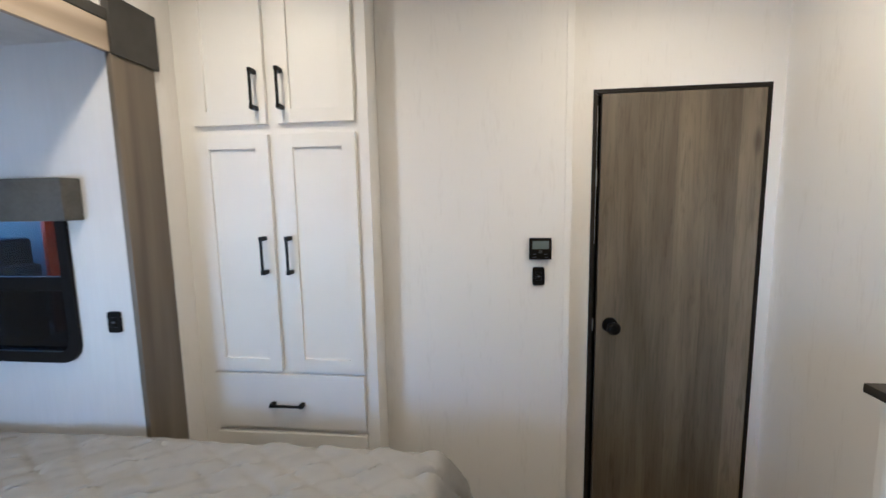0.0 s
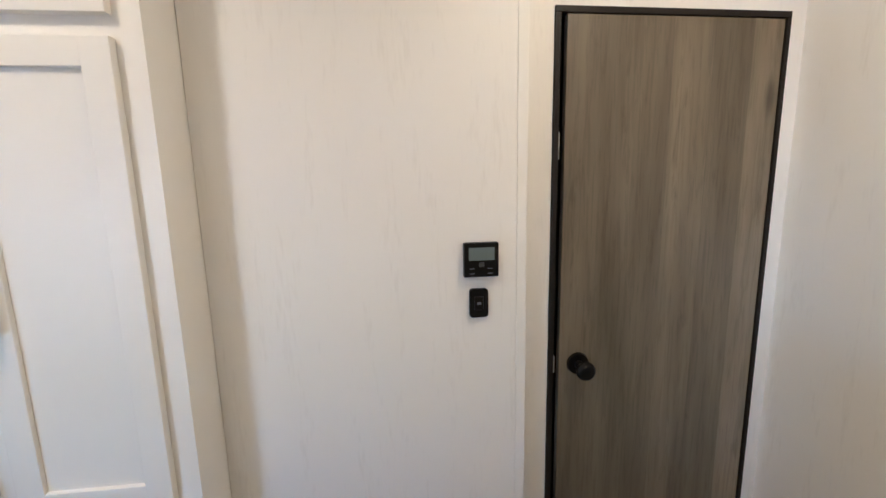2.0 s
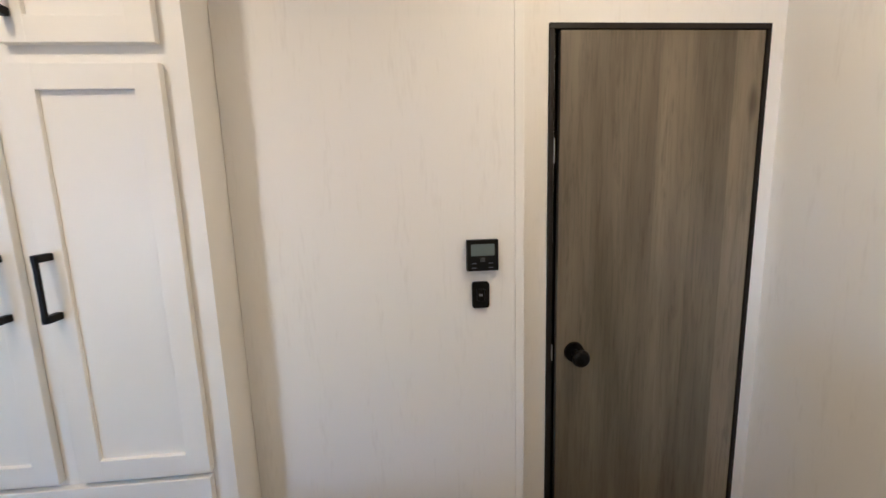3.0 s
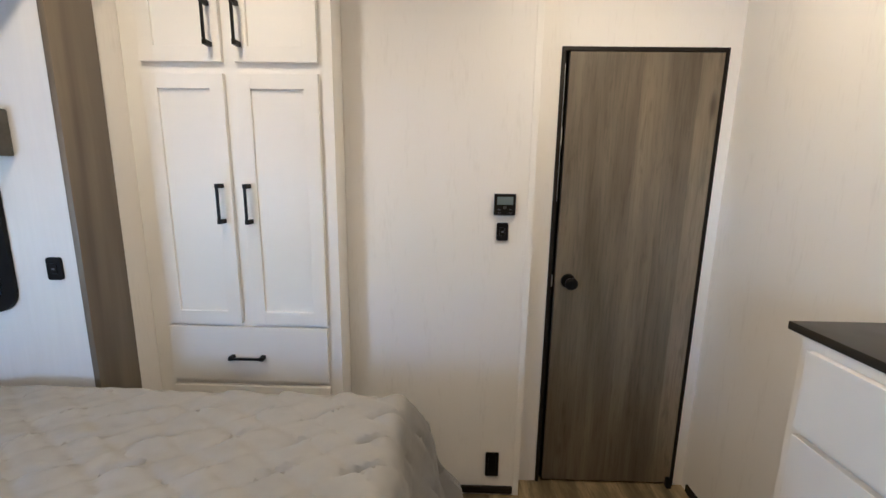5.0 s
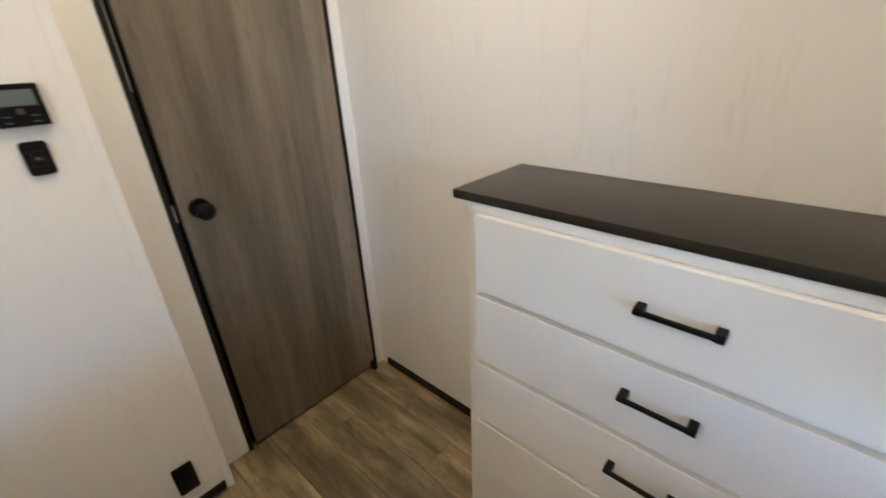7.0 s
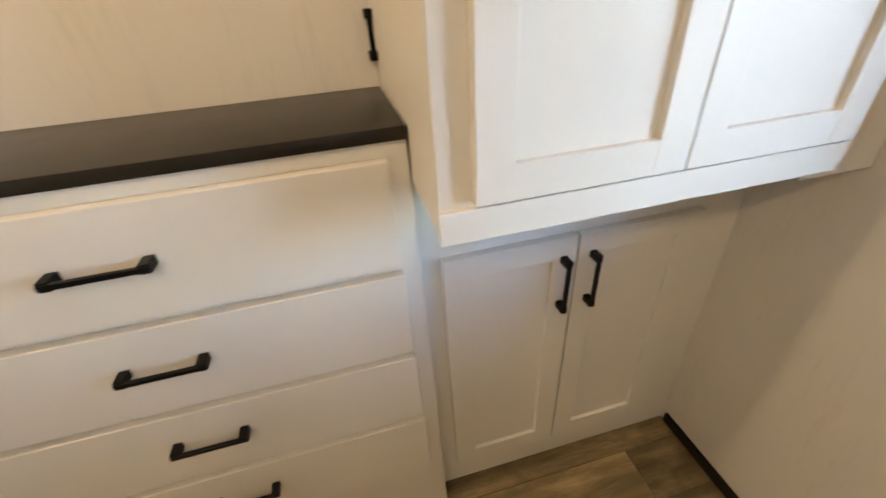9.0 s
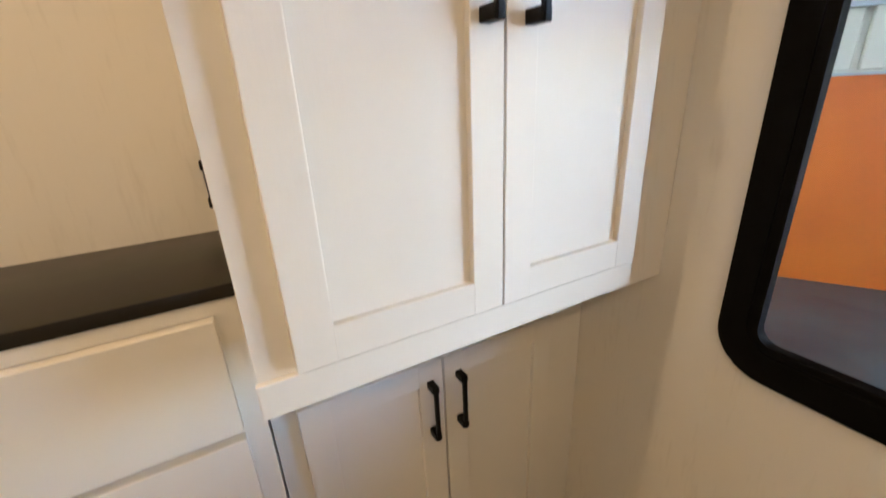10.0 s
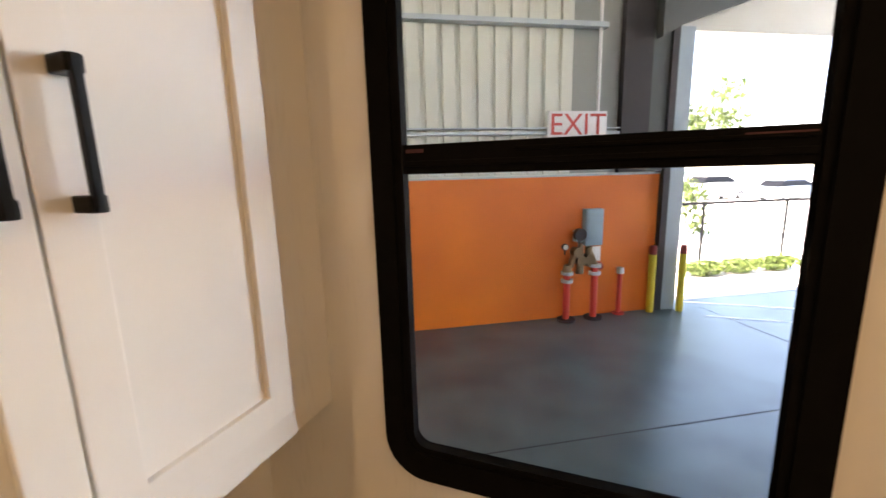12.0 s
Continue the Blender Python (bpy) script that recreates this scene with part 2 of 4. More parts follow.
BROWNWALL = mat("orange_brown_paint", (0.42, 0.13, 0.04), 0.6, scale=(1.5, 1.5, 1.5), bump=0.2)
DARKTRAILER = mat("dark_blue_cover", (0.03, 0.055, 0.08), 0.6, scale=(1.5, 1.5, 1.5), bump=0.2)
BLUEWALL = mat("blue_grey_siding", (0.20, 0.27, 0.31), 0.55, scale=(1, 1, 1), bump=0.2)

GLASS = bpy.data.materials.new("window_glass")
GLASS.use_nodes = True
g = GLASS.node_tree.nodes["Principled BSDF"]
g.inputs["Transmission Weight"].default_value = 1.0
g.inputs["Roughness"].default_value = 0.0
g.inputs["IOR"].default_value = 1.01
TINTED = GLASS.copy()
TINTED.name = "tinted_window_glass"
TINTED.node_tree.nodes["Principled BSDF"].inputs["Base Color"].default_value = (0.03, 0.034, 0.04, 1)
TINTED.node_tree.nodes["Principled BSDF"].inputs["IOR"].default_value = 1.3
SMOKED = TINTED.copy()
SMOKED.name = "smoked_window_glass"
SMOKED.node_tree.nodes["Principled BSDF"].inputs["Base Color"].default_value = (0.30, 0.33, 0.36, 1)
LAMPGLOW = bpy.data.materials.new("lamp_glow")
LAMPGLOW.use_nodes = True
g = LAMPGLOW.node_tree.nodes["Principled BSDF"]
g.inputs["Emission Color"].default_value = (*WARM, 1)
g.inputs["Emission Strength"].default_value = 1.0

# ---- mesh helpers ----
ORIGIN = {}


def box(bm, x0, x1, y0, y1, z0, z1, bevel=0.0, seg=2):
    r = bmesh.ops.create_cube(bm, size=1)
    vs = r["verts"]
    c = Vector(((x0 + x1) / 2, (y0 + y1) / 2, (z0 + z1) / 2))
    s = Vector((abs(x1 - x0), abs(y1 - y0), abs(z1 - z0)))
    for v in vs:
        v.co = Vector((v.co.x * s.x, v.co.y * s.y, v.co.z * s.z)) + c
    if bevel:
        es = list({e for v in vs for e in v.link_edges})
        bmesh.ops.bevel(bm, geom=es, offset=bevel, segments=seg, profile=0.6, affect="EDGES")
    return bm


def cyl(bm, p, q, r0, r1=None, seg=20):
    """A tapered rod from p to q."""
    p, q = Vector(p), Vector(q)
    d = q - p
    m = Matrix.Translation((p + q) / 2) @ d.to_track_quat("Z", "Y").to_matrix().to_4x4()
    bmesh.ops.create_cone(bm, cap_ends=True, segments=seg, radius1=r0, radius2=r0 if r1 is None else r1, depth=d.length, matrix=m)
    return bm


def bmx(*boxes, bevel=0.0):
    bm = bmesh.new()
    for b in boxes:
        box(bm, *b, bevel=bevel)
    return bm


def link(name, bm, material, smooth=False):
    me = bpy.data.meshes.new(name)
    bm.normal_update()
    bm.to_mesh(me)
    bm.free()
    me.materials.append(material)
    if smooth:
        me.shade_smooth()
        me.set_sharp_from_angle(angle=radians(40))
    return new(name, me)


def thing(name, origin, label, category, group="", kind=""):
    ob = new(name)
    ob.empty_display_size = 0.05
    ob.location = origin
    ORIGIN[ob.name] = Vector(origin)
    return tagged(ob, label, category, group, kind)


def part(name, bm, material, parent, label="", m=None, smooth=True):
    """Link a bmesh, given in world places or under m, as one mesh object under a thing or a part."""
    o = ORIGIN[parent.name]
    if m is not None:
        bmesh.ops.transform(bm, matrix=m, verts=bm.verts)
    bmesh.ops.translate(bm, vec=-o, verts=bm.verts)
    ob = link(name, bm, material, smooth)
    ob.parent = parent
    ORIGIN[ob.name] = o
    return tagged(ob, label)


def structure(name, bm, material, label, category, smooth=False):
    ob = link(name, bm, material, smooth)
    ORIGIN[ob.name] = Vector((0, 0, 0))
    return tagged(ob, label, category, kind="structure")


def rounded(x0, x1, z0, z1, r, seg=8):
    pts = []
    for cx, cz, a0 in ((x1 - r, z1 - r, 0), (x0 + r, z1 - r, 90), (x0 + r, z0 + r, 180), (x1 - r, z0 + r, 270)):
        for i in range(seg + 1):
            a = radians(a0 + 90 * i / seg)
            pts.append((cx + r * math.cos(a), cz + r * math.sin(a)))
    return pts


def ring(bm, outer, inner, y0, y1):
    """A closed frame between two outlines of equal count, from depth y0 to y1."""
    rows = [[bm.verts.new((x, y, z)) for x, z in pts] for pts, y in ((outer, y0), (inner, y0), (inner, y1), (outer, y1))]
    k = len(outer)
    for a in range(4):
        A, B = rows[a], rows[(a + 1) % 4]
        for i in range(k):
            j = (i + 1) % k
            bm.faces.new((A[i], A[j], B[j], B[i]))
    bmesh.ops.recalc_face_normals(bm, faces=bm.faces)
    return bm


def handle_mesh(length=0.136, upright=True, out=0.030):
    """A squared bar pull on two block feet; local x along the face, -y out of it, z up."""
    bm = bmesh.new()
    h, f = length / 2, length / 2 - 0.008
    if upright:
        box(bm, -0.0044, 0.0044, -out, 0.0082 - out, -h, h, 0.0015)
        for s in (-f, f):
            box(bm, -0.0075, 0.0075, 0.002 - out, 0.0, s - 0.008, s + 0.008, 0.002)
    else:
        box(bm, -h, h, -out, 0.0082 - out, -0.0044, 0.0044, 0.0015)
        for s in (-f, f):
            box(bm, s - 0.008, s + 0.008, 0.002 - out, 0.0, -0.0075, 0.0075, 0.002)
    return bm


def shaker(w, h, thick=0.019, rail=0.055, recess=0.010):
    """A shaker door: four rails round a sunk panel. Local x 0..w, z 0..h, face at y = -thick."""
    bm = bmesh.new()
    box(bm, 0, rail, -thick, 0, 0, h, 0.0018)
    box(bm, w - rail, w, -thick, 0, 0, h, 0.0018)
    box(bm, rail - 0.001, w - rail + 0.001, -thick + 0.0004, 0, 0, rail, 0.0018)
    box(bm, rail - 0.001, w - rail + 0.001, -thick + 0.0004, 0, h - rail, h, 0.0018)
    box(bm, rail - 0.004, w - rail + 0.004, -thick + recess, -0.002, rail - 0.004, h - rail + 0.004)
    return bm


def cabinet_door(parent, m, w, h, hx, hz, name="door", rail=0.055, length=0.136, out=0.030):
    d = part(name, shaker(w, h, rail=rail), CABINET, parent, m=m, smooth=False)
    part("handle", handle_mesh(length, True, out), BLACK, d, "black squared bar handle", m=m @ pose(hx, -0.019, hz), smooth=False)
    return d


def drawer_front(parent, m, w, h, hx, hz, rail=0.0):
    bm = bmesh.new()
    box(bm, 0, w, -0.019, 0, 0, h, 0.002)
    d = part("drawer", bm, CABINET, parent, m=m, smooth=False)
    part("handle", handle_mesh(upright=False), BLACK, d, "black squared bar handle", m=m @ pose(hx, -0.019, hz), smooth=False)
    return d


# ---- room shell ----
CEIL = 2.38
XR, YB = 1.28, -2.458
structure("wall_right", bmx((XR, XR + 0.05, -2.6, 0.12, -0.1, CEIL)), WALLBOARD, "off-white streaked vinyl wallboard beside the dresser", "wall")
structure("wall_left_front", bmx((-1.02, -0.99, -0.38, 0.12, -0.1, CEIL)), WALLBOARD, "off-white wallboard between wardrobe and slide-out fascia", "wall")
structure("wall_door", bmx((0.40, 0.592, 0, 0.05, 0, CEIL), (0.592, 1.232, 0, 0.05, 1.92, CEIL), (1.232, XR, 0, 0.05, 0, CEIL), (-1.02, 0.40, 0.0, 0.05, 0, CEIL)), WALLBOARD, "off-white streaked wallboard round the wooden door", "wall")
structure("wall_panel", bmx((-0.249, 0.492, -0.093, 0.0, 0, CEIL)), WALLBOARD, "off-white streaked wallboard panel holding the thermostat", "wall")
# rear wall with the window opening
WX0, WX1, WZ0, WZ1 = 0.071, 0.702, 0.857, 1.815
structure("wall_rear", bmx((-1.0, WX0, YB - 0.05, YB, -0.1, CEIL), (WX1, XR, YB - 0.05, YB, -0.1, CEIL), (WX0, WX1, YB - 0.05, YB, -0.1, WZ0), (WX0, WX1, YB - 0.05, YB, WZ1, CEIL)), WALLBOARD, "off-white wallboard round the black framed window", "wall")
structure("ceiling", bmx((-1.02, XR + 0.05, -2.6, 0.12, CEIL, CEIL + 0.05)), CEILING, "plain white ceiling panel", "ceiling")
# slide-out box
SX = -2.02
structure("slide_wall_side", bmx((-2.04, -1.88, -0.485, -0.435, 0, 2.1), (-1.88, -1.244, -0.485, -0.435, 0, 0.995), (-1.88, -1.244, -0.485, -0.435, 1.57, 2.1), (-1.244, -0.992, -0.485, -0.435, 0, 2.1)), SLIDEBOARD, "white slide-out side wall with a small window", "wall")
structure("slide_wall_head", bmx((SX - 0.05, SX, -2.35, -0.435, 0, 2.1)), SLIDEBOARD, "white slide-out wall at the head of the bed", "wall")
structure("slide_wall_near", bmx((SX, -1.88, -2.35, -2.30, 0, 2.1), (-1.88, -1.262, -2.35, -2.30, 0, 0.995), (-1.88, -1.262, -2.35, -2.30, 1.58, 2.1), (-1.262, -0.992, -2.35, -2.30, 0, 2.1)), SLIDEBOARD, "white slide-out side wall with a small window", "wall")
structure("slide_ceiling", bmx((SX, -0.992, -2.30, -0.485, 2.02, 2.08)), CEILING, "white slide-out ceiling", "ceiling")
structure("slide_floor", bmx((SX, -0.992, -2.30, -0.485, -0.05, 0.16)), CHARCOAL, "dark slide-out platform under the bed", "floor")
structure("wall_above_slide", bmx((-1.02, -0.992, -2.6, -0.31, 2.03, CEIL), (-1.02, -0.992, -2.6, -2.30, -0.1, 2.03)), WALLBOARD, "off-white wallboard round the slide-out opening", "wall")
# fascia of the slide-out
fas = thing("slide_fascia", (-0.985, -0.39, 0), "taupe wood-grain slide-out fascia with black corner", "trim", kind="structure")
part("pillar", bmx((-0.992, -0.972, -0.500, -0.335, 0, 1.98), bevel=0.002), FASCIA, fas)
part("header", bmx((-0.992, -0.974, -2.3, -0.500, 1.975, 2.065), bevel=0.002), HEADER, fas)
part("header_rail", bmx((-0.992, -0.970, -2.3, -0.500, 2.066, 2.10), bevel=0.003), CHARCOAL, fas, "charcoal rail")
part("corner_bracket", bmx((-0.992, -0.964, -0.500, -0.318, 1.970, 2.150), bevel=0.003), CHARCOAL, fas, "charcoal corner bracket")
# panel edge strip and baseboards
structure("trim_panel_edge", bmx((0.470, 0.4945, -0.096, 0.0, 0.0, CEIL), bevel=0.001), CABINET, "thin white edge strip on the wall panel", "trim")
structure("baseboard_panel", bmx((-0.24, 0.467, -0.103, -0.0935, 0.012, 0.046), bevel=0.002), BASEBRN, "dark brown baseboard under the wall panel", "baseboard")
structure("baseboard_right", bmx((XR - 0.011, XR - 0.0005, -0.79, -0.045, 0.006, 0.042), bevel=0.002), BASEBRN, "dark brown baseboard on the right wall", "baseboard")
structure("baseboard_rear", bmx((-0.98, 1.03, YB + 0.0005, YB + 0.011, 0.006, 0.042), bevel=0.002), BASEBRN, "dark brown baseboard under the window", "baseboard")

# ---- door ----
door = thing("door_1", (0.91, 0.0, 0), "closed taupe wood-grain door with black frame and knob", "door", kind="structure")
part("door_frame", bmx((0.590, 0.606, -0.006, 0.045, 0, 1.905), (1.221, 1.234, -0.006, 0.045, 0, 1.905), (0.590, 1.234, -0.006, 0.045, 1.905, 1.921), bevel=0.002), BASEBRN, door, "thin dark metal frame", smooth=False)
# Dark strips added behind the gap to limit how much of it shows bright.
part("slit_blocker", bmx((0.600, 0.640, 0.046, 0.058, 0.0, 1.40), (0.600, 0.640, 0.046, 0.058, 1.78, 1.905)), BASEBRN, door, smooth=False)
part("slab", bmx((0.623, 1.2195, -0.002, 0.020, 0.012, 1.904), bevel=0.002), DOORWOOD, door, "taupe wood-grain slab", smooth=False)
part("door_stop", bmx((0.590, 1.234, 0.034, 0.05, 0, 1.92)), BLACK, door, smooth=False)
bm = bmesh.new()
cyl(bm, (0.678, -0.002, 0.982), (0.678, -0.010, 0.982), 0.032, 0.030, 32)
cyl(bm, (0.678, -0.008, 0.982), (0.678, -0.042, 0.982), 0.012, 0.012, 20)
for i in range(8):
    a, b = i / 8, (i + 1) / 8
    cyl(bm, (0.678, -0.040 - 0.032 * a, 0.982), (0.678, -0.040 - 0.032 * b, 0.982), 0.016 + 0.011 * math.sin(math.pi * min(1, a * 1.05)) , max(0.004, 0.016 + 0.011 * math.sin(math.pi * min(1, b * 1.05)) - (0.012 if i == 7 else 0)), 28)
part("knob", bm, BLACK, door, "black round knob")
# Upper latch piece and the strip after it stand for light through the gap.
part("latch", bmx((0.6065, 0.6125, 0.002, 0.022, 0.955, 1.005), (0.6065, 0.6125, 0.004, 0.02, 1.55, 1.62), bevel=0.001), STEELGLINT, door, "steel latch plate with a bright piece for gap light above")
part("gap_light_strip", bmx((0.6075, 0.6100, 0.006, 0.010, 1.32, 1.86)), STEELGLINT, door, "thin bright strip standing for light through the door gap", smooth=False)
part("corner_block", bmx((1.196, 1.2165, -0.03, -0.003, 0.002, 0.045), bevel=0.003), BLACKPL, door, "black rubber block")

# ---- rear window ----
win = thing("window_1", (0.41, YB, WZ0), "black framed sliding window looking out on a shed", "window", kind="structure")
bm = bmesh.new()
ring(bm, rounded(0.046, 0.727, 0.832, 1.84, 0.085), rounded(0.092, 0.685, 0.885, 1.79, 0.05), YB + 0.014, YB + 0.0005)
part("trim_ring", bm, FRAMEBLK, win, "wide rounded black trim ring")
bm = bmesh.new()
ring(bm, rounded(0.072, 0.701, 0.858, 1.814, 0.02), rounded(0.104, 0.669, 0.898, 1.775, 0.03), YB + 0.008, YB - 0.014)
part("window_frame", bm, FRAMEBLK, win)
part("meeting_rail", bmx((0.104, 0.67, YB - 0.018, YB + 0.003, 1.414, 1.463), (0.108, 0.666, YB + 0.003, YB + 0.008, 1.427, 1.436), (0.108, 0.48, YB + 0.003, YB + 0.007, 1.447, 1.453), bevel=0.002), FRAMEBLK, win, smooth=False)
for z0, z1, yy in ((0.894, 1.42, -0.006), (1.457, 1.78, -0.010)):
    p = part("pane", bmx((0.102, 0.672, YB + yy - 0.004, YB + yy, z0, z1)), GLASS, win, smooth=False)
    p.visible_shadow = False

part("label", bmx((0.632, 0.664, YB + 0.003, YB + 0.0036, 1.4495, 1.4555), (0.11, 0.185, YB + 0.003, YB + 0.0036, 1.4495, 1.4555)), STICKER, win, "dark red printed strip", smooth=False)

# ---- slide window ----
sw = thing("window_2", (-1.57, -0.485, 0.96), "small black framed slide-out window with tinted lower pane", "window", kind="structure")
bm = bmesh.new()
ring(bm, rounded(-1.91, -1.209, 0.970, 1.59, 0.07), rounded(-1.865, -1.246, 1.008, 1.555, 0.045), -0.499, -0.4855)
part("trim_ring", bm, BLACKPL, sw)
part("meeting_rail", bmx((-1.87, -1.250, -0.484, -0.46, 1.220, 1.268)), BLACK, sw)
for z0, z1, mm in ((1.0, 1.225, TINTED), (1.264, 1.57, SMOKED)):
    p = part("pane", bmx((-1.878, -1.246, -0.472, -0.468, z0, z1)), mm, sw, smooth=False)
    p.visible_shadow = False
sw3 = thing("window_3", (-1.57, -2.30, 0.96), "small black framed window in the slide-out wall", "window", kind="structure")
bm = bmesh.new()
ring(bm, rounded(-1.91, -1.228, 0.960, 1.60, 0.07), rounded(-1.865, -1.277, 1.01, 1.555, 0.045), -2.2995, -2.286)
part("trim_ring", bm, BLACKPL, sw3)
val = thing("window_valance", (-1.55, -0.51, 1.46), "dark olive padded valance over the slide-out window", "valance")
part("box", bmx((-1.94, -1.142, -0.553, -0.4865, 1.460, 1.596), bevel=0.006), VALANCE, val)

# ---- wardrobe ----
WF = -0.218
ward = thing("wardrobe", (-0.61, -0.12, 0), "tall white shaker wardrobe with black bar handles", "wardrobe")
part("side_panel", bmx((-0.268, -0.2505, WF + 0.019, -0.001, 0, CEIL - 0.002), bevel=0.001), CABINET, ward, smooth=False)
part("side_panel", bmx((-0.988, -0.970, WF + 0.019, -0.001, 0, CEIL - 0.002)), CABINET, ward, smooth=False)
TOPZ = CEIL - 0.002
part("face_frame", bmx((-0.988, -0.905, WF, WF + 0.019, 0, TOPZ), (-0.308, -0.250, WF, WF + 0.019, 0, TOPZ), (-0.905, -0.308, WF, WF + 0.019, 1.74, 1.81), (-0.905, -0.308, WF, WF + 0.019, 0.80, 0.86), (-0.905, -0.308, WF, WF + 0.019, 0.0, 0.10), (-0.905, -0.308, WF, WF + 0.019, 0.56, 0.62), (-0.645, -0.575, WF, WF + 0.019, 0.86, 1.74), (-0.645, -0.575, WF, WF + 0.019, 1.81, 2.32), (-0.905, -0.308, WF, WF + 0.019, 2.32, TOPZ)), CABINET, ward, smooth=False)
part("back", bmx((-0.97, -0.268, WF + 0.02, WF + 0.026, 0.0, CEIL - 0.003)), CABINET, ward, smooth=False)
for x0, w, hx in ((-0.915, 0.286, 0.253), (-0.586, 0.289, 0.024)):
    cabinet_door(ward, pose(x0, WF, 1.795), w, 0.53, hx, 0.118, rail=0.051, length=0.144, out=0.040)
    cabinet_door(ward, pose(x0, WF, 0.845), w, 0.913, hx, 0.464, rail=0.051, length=0.144, out=0.040)
drawer_front(ward, pose(-0.920, WF, 0.608), 0.620, 0.224, 0.308, 0.104)
drawer_front(ward, pose(-0.920, WF, 0.12), 0.623, 0.465, 0.310, 0.30)

# ---- bed ----
bed = thing("bed", (-0.95, -1.33, 0), "bed with a pale grey diamond-quilted bedspread", "bed")
part("base", bmx((-1.95, -0.05, -2.05, -0.64, 0.16, 0.42), (-0.99, -0.05, -2.05, -0.64, 0.0, 0.16), bevel=0.005), CHARCOAL, bed)
part("mattress", bmx((-1.98, 0.015, -2.09, -0.605, 0.42, 0.705), bevel=0.05), MATTRESS, bed)


def quilt_mesh():
    bm = bmesh.new()
    xe, ya, yb, top, rad = 0.055, -2.12, -0.54, 0.745, 0.055
    arc = rad * math.pi / 2

    def wrap(d):
        """Over-the-edge distance d to outward offset and drop."""
        if d < 0:
            return d, 0.0
        if d < arc:
            a = d / rad
            return rad * math.sin(a), rad * (1 - math.cos(a))
        e = d - arc
        return rad + e * 0.17, rad + e * 0.985

    step = 0.011
    na, nb = int((xe + 1.98 + 0.62) / step), int((yb - ya + 1.1) / step)
    grid = []
    for i in range(na + 1):
        row = []
        a = -1.98 + i * step
        for j in range(nb + 1):
            b = ya - 0.55 + j * step
            ox, dx = wrap(a - (xe - rad))
            if b > (ya + yb) / 2:
                oy, dy = wrap(b - (yb - rad))
                y = yb - rad + oy
            else:
                oy, dy = wrap((ya + rad) - b)
                y = ya + rad - oy
            x = xe - rad + ox
            drop = max(dx, dy) + 0.12 * min(dx, dy)
            corner = min(dx, dy)
            x, y = x + 0.22 * corner, y + (0.22 * corner if b > (ya + yb) / 2 else -0.22 * corner)
            # quilting: crossed seams, puckered along one way
            u = (a * 0.62 + b) + 0.010 * math.sin(b * 31 + a * 7)
            v = (a * 0.62 - b) + 0.010 * math.sin(a * 27 - b * 5)
            p = 0.102
            lane = math.floor(v / p)
            across = v / p - lane - 0.5 + 0.10 * noise.noise(Vector((a * 9, b * 9, 11)))
            run = u / 0.24 + 0.5 * (lane % 2) + 0.16 * noise.noise(Vector((lane * 3.7, u * 4, 5)))
            gate = max(0.0, math.sin(2 * math.pi * run)) ** 0.8
            dent = math.exp(-(across / 0.095) ** 2) * gate * (0.75 + 0.5 * noise.noise(Vector((lane * 1.9, run * 0.9, 2))))
            rise = math.exp(-((across - 0.24) / 0.16) ** 2) * gate
            su = abs(((u / p) % 1) - 0.5) * 2
            sv = abs(((v / p) % 1) - 0.5) * 2
            puff = 0.018 - 0.030 * dent + 0.011 * rise - 0.010 * su ** 7 - 0.009 * (1 - sv) ** 6 + 0.003 * noise.noise(Vector((u * 14, v * 22, 0))) + 0.002 * noise.noise(Vector((u * 30, v * 45, 3)))
            soft = 0.012 * noise.noise(Vector((a * 1.6, b * 1.6, 7)))
            z = top - drop
            hang = min(1.0, drop / 0.12)
            fold = 0.02 * hang * math.sin((b if dx > dy else a) * 21 + 1.3 * math.sin(b * 5))
            if dx > dy:
                x += 0.45 * puff * hang + fold
            elif dy > 0:
                y += (0.45 * puff * hang + fold) * (1 if b > (ya + yb) / 2 else -1)
            z += (puff + soft) * (1 - hang)
            row.append(bm.verts.new((x, y, max(z, 0.035))))
        grid.append(row)
    for i in range(na):
        for j in range(nb):
            bm.faces.new((grid[i][j], grid[i + 1][j], grid[i + 1][j + 1], grid[i][j + 1]))
    bmesh.ops.recalc_face_normals(bm, faces=bm.faces)
    return bm


part("bedspread", quilt_mesh(), QUILT, bed, "pale grey quilted bedspread hanging to the floor")

# ---- dresser ----
DX = 0.998
dresser = thing("dresser", (1.15, -1.24, 0), "white four-drawer dresser with dark laminate top", "dresser")
part("top", bmx((0.988, XR - 0.001, -1.699, -0.757, 1.073, 1.094), bevel=0.003), COUNTER, dresser, "dark brown laminate top")
part("body", bmx((DX, XR - 0.001, -1.699, -0.792, 0.0, 1.0725), bevel=0.0015), CABINET, dresser, smooth=False)
for z0, z1, hz in ((0.858, 1.048, 0.960), (0.652, 0.842, 0.762), (0.444, 0.635, 0.557), (0.232, 0.427, 0.346)):
    drawer_front(dresser, pose(DX, -0.828, z0, 0, 0, -90), 0.838, z1 - z0, 0.428, hz - z0)

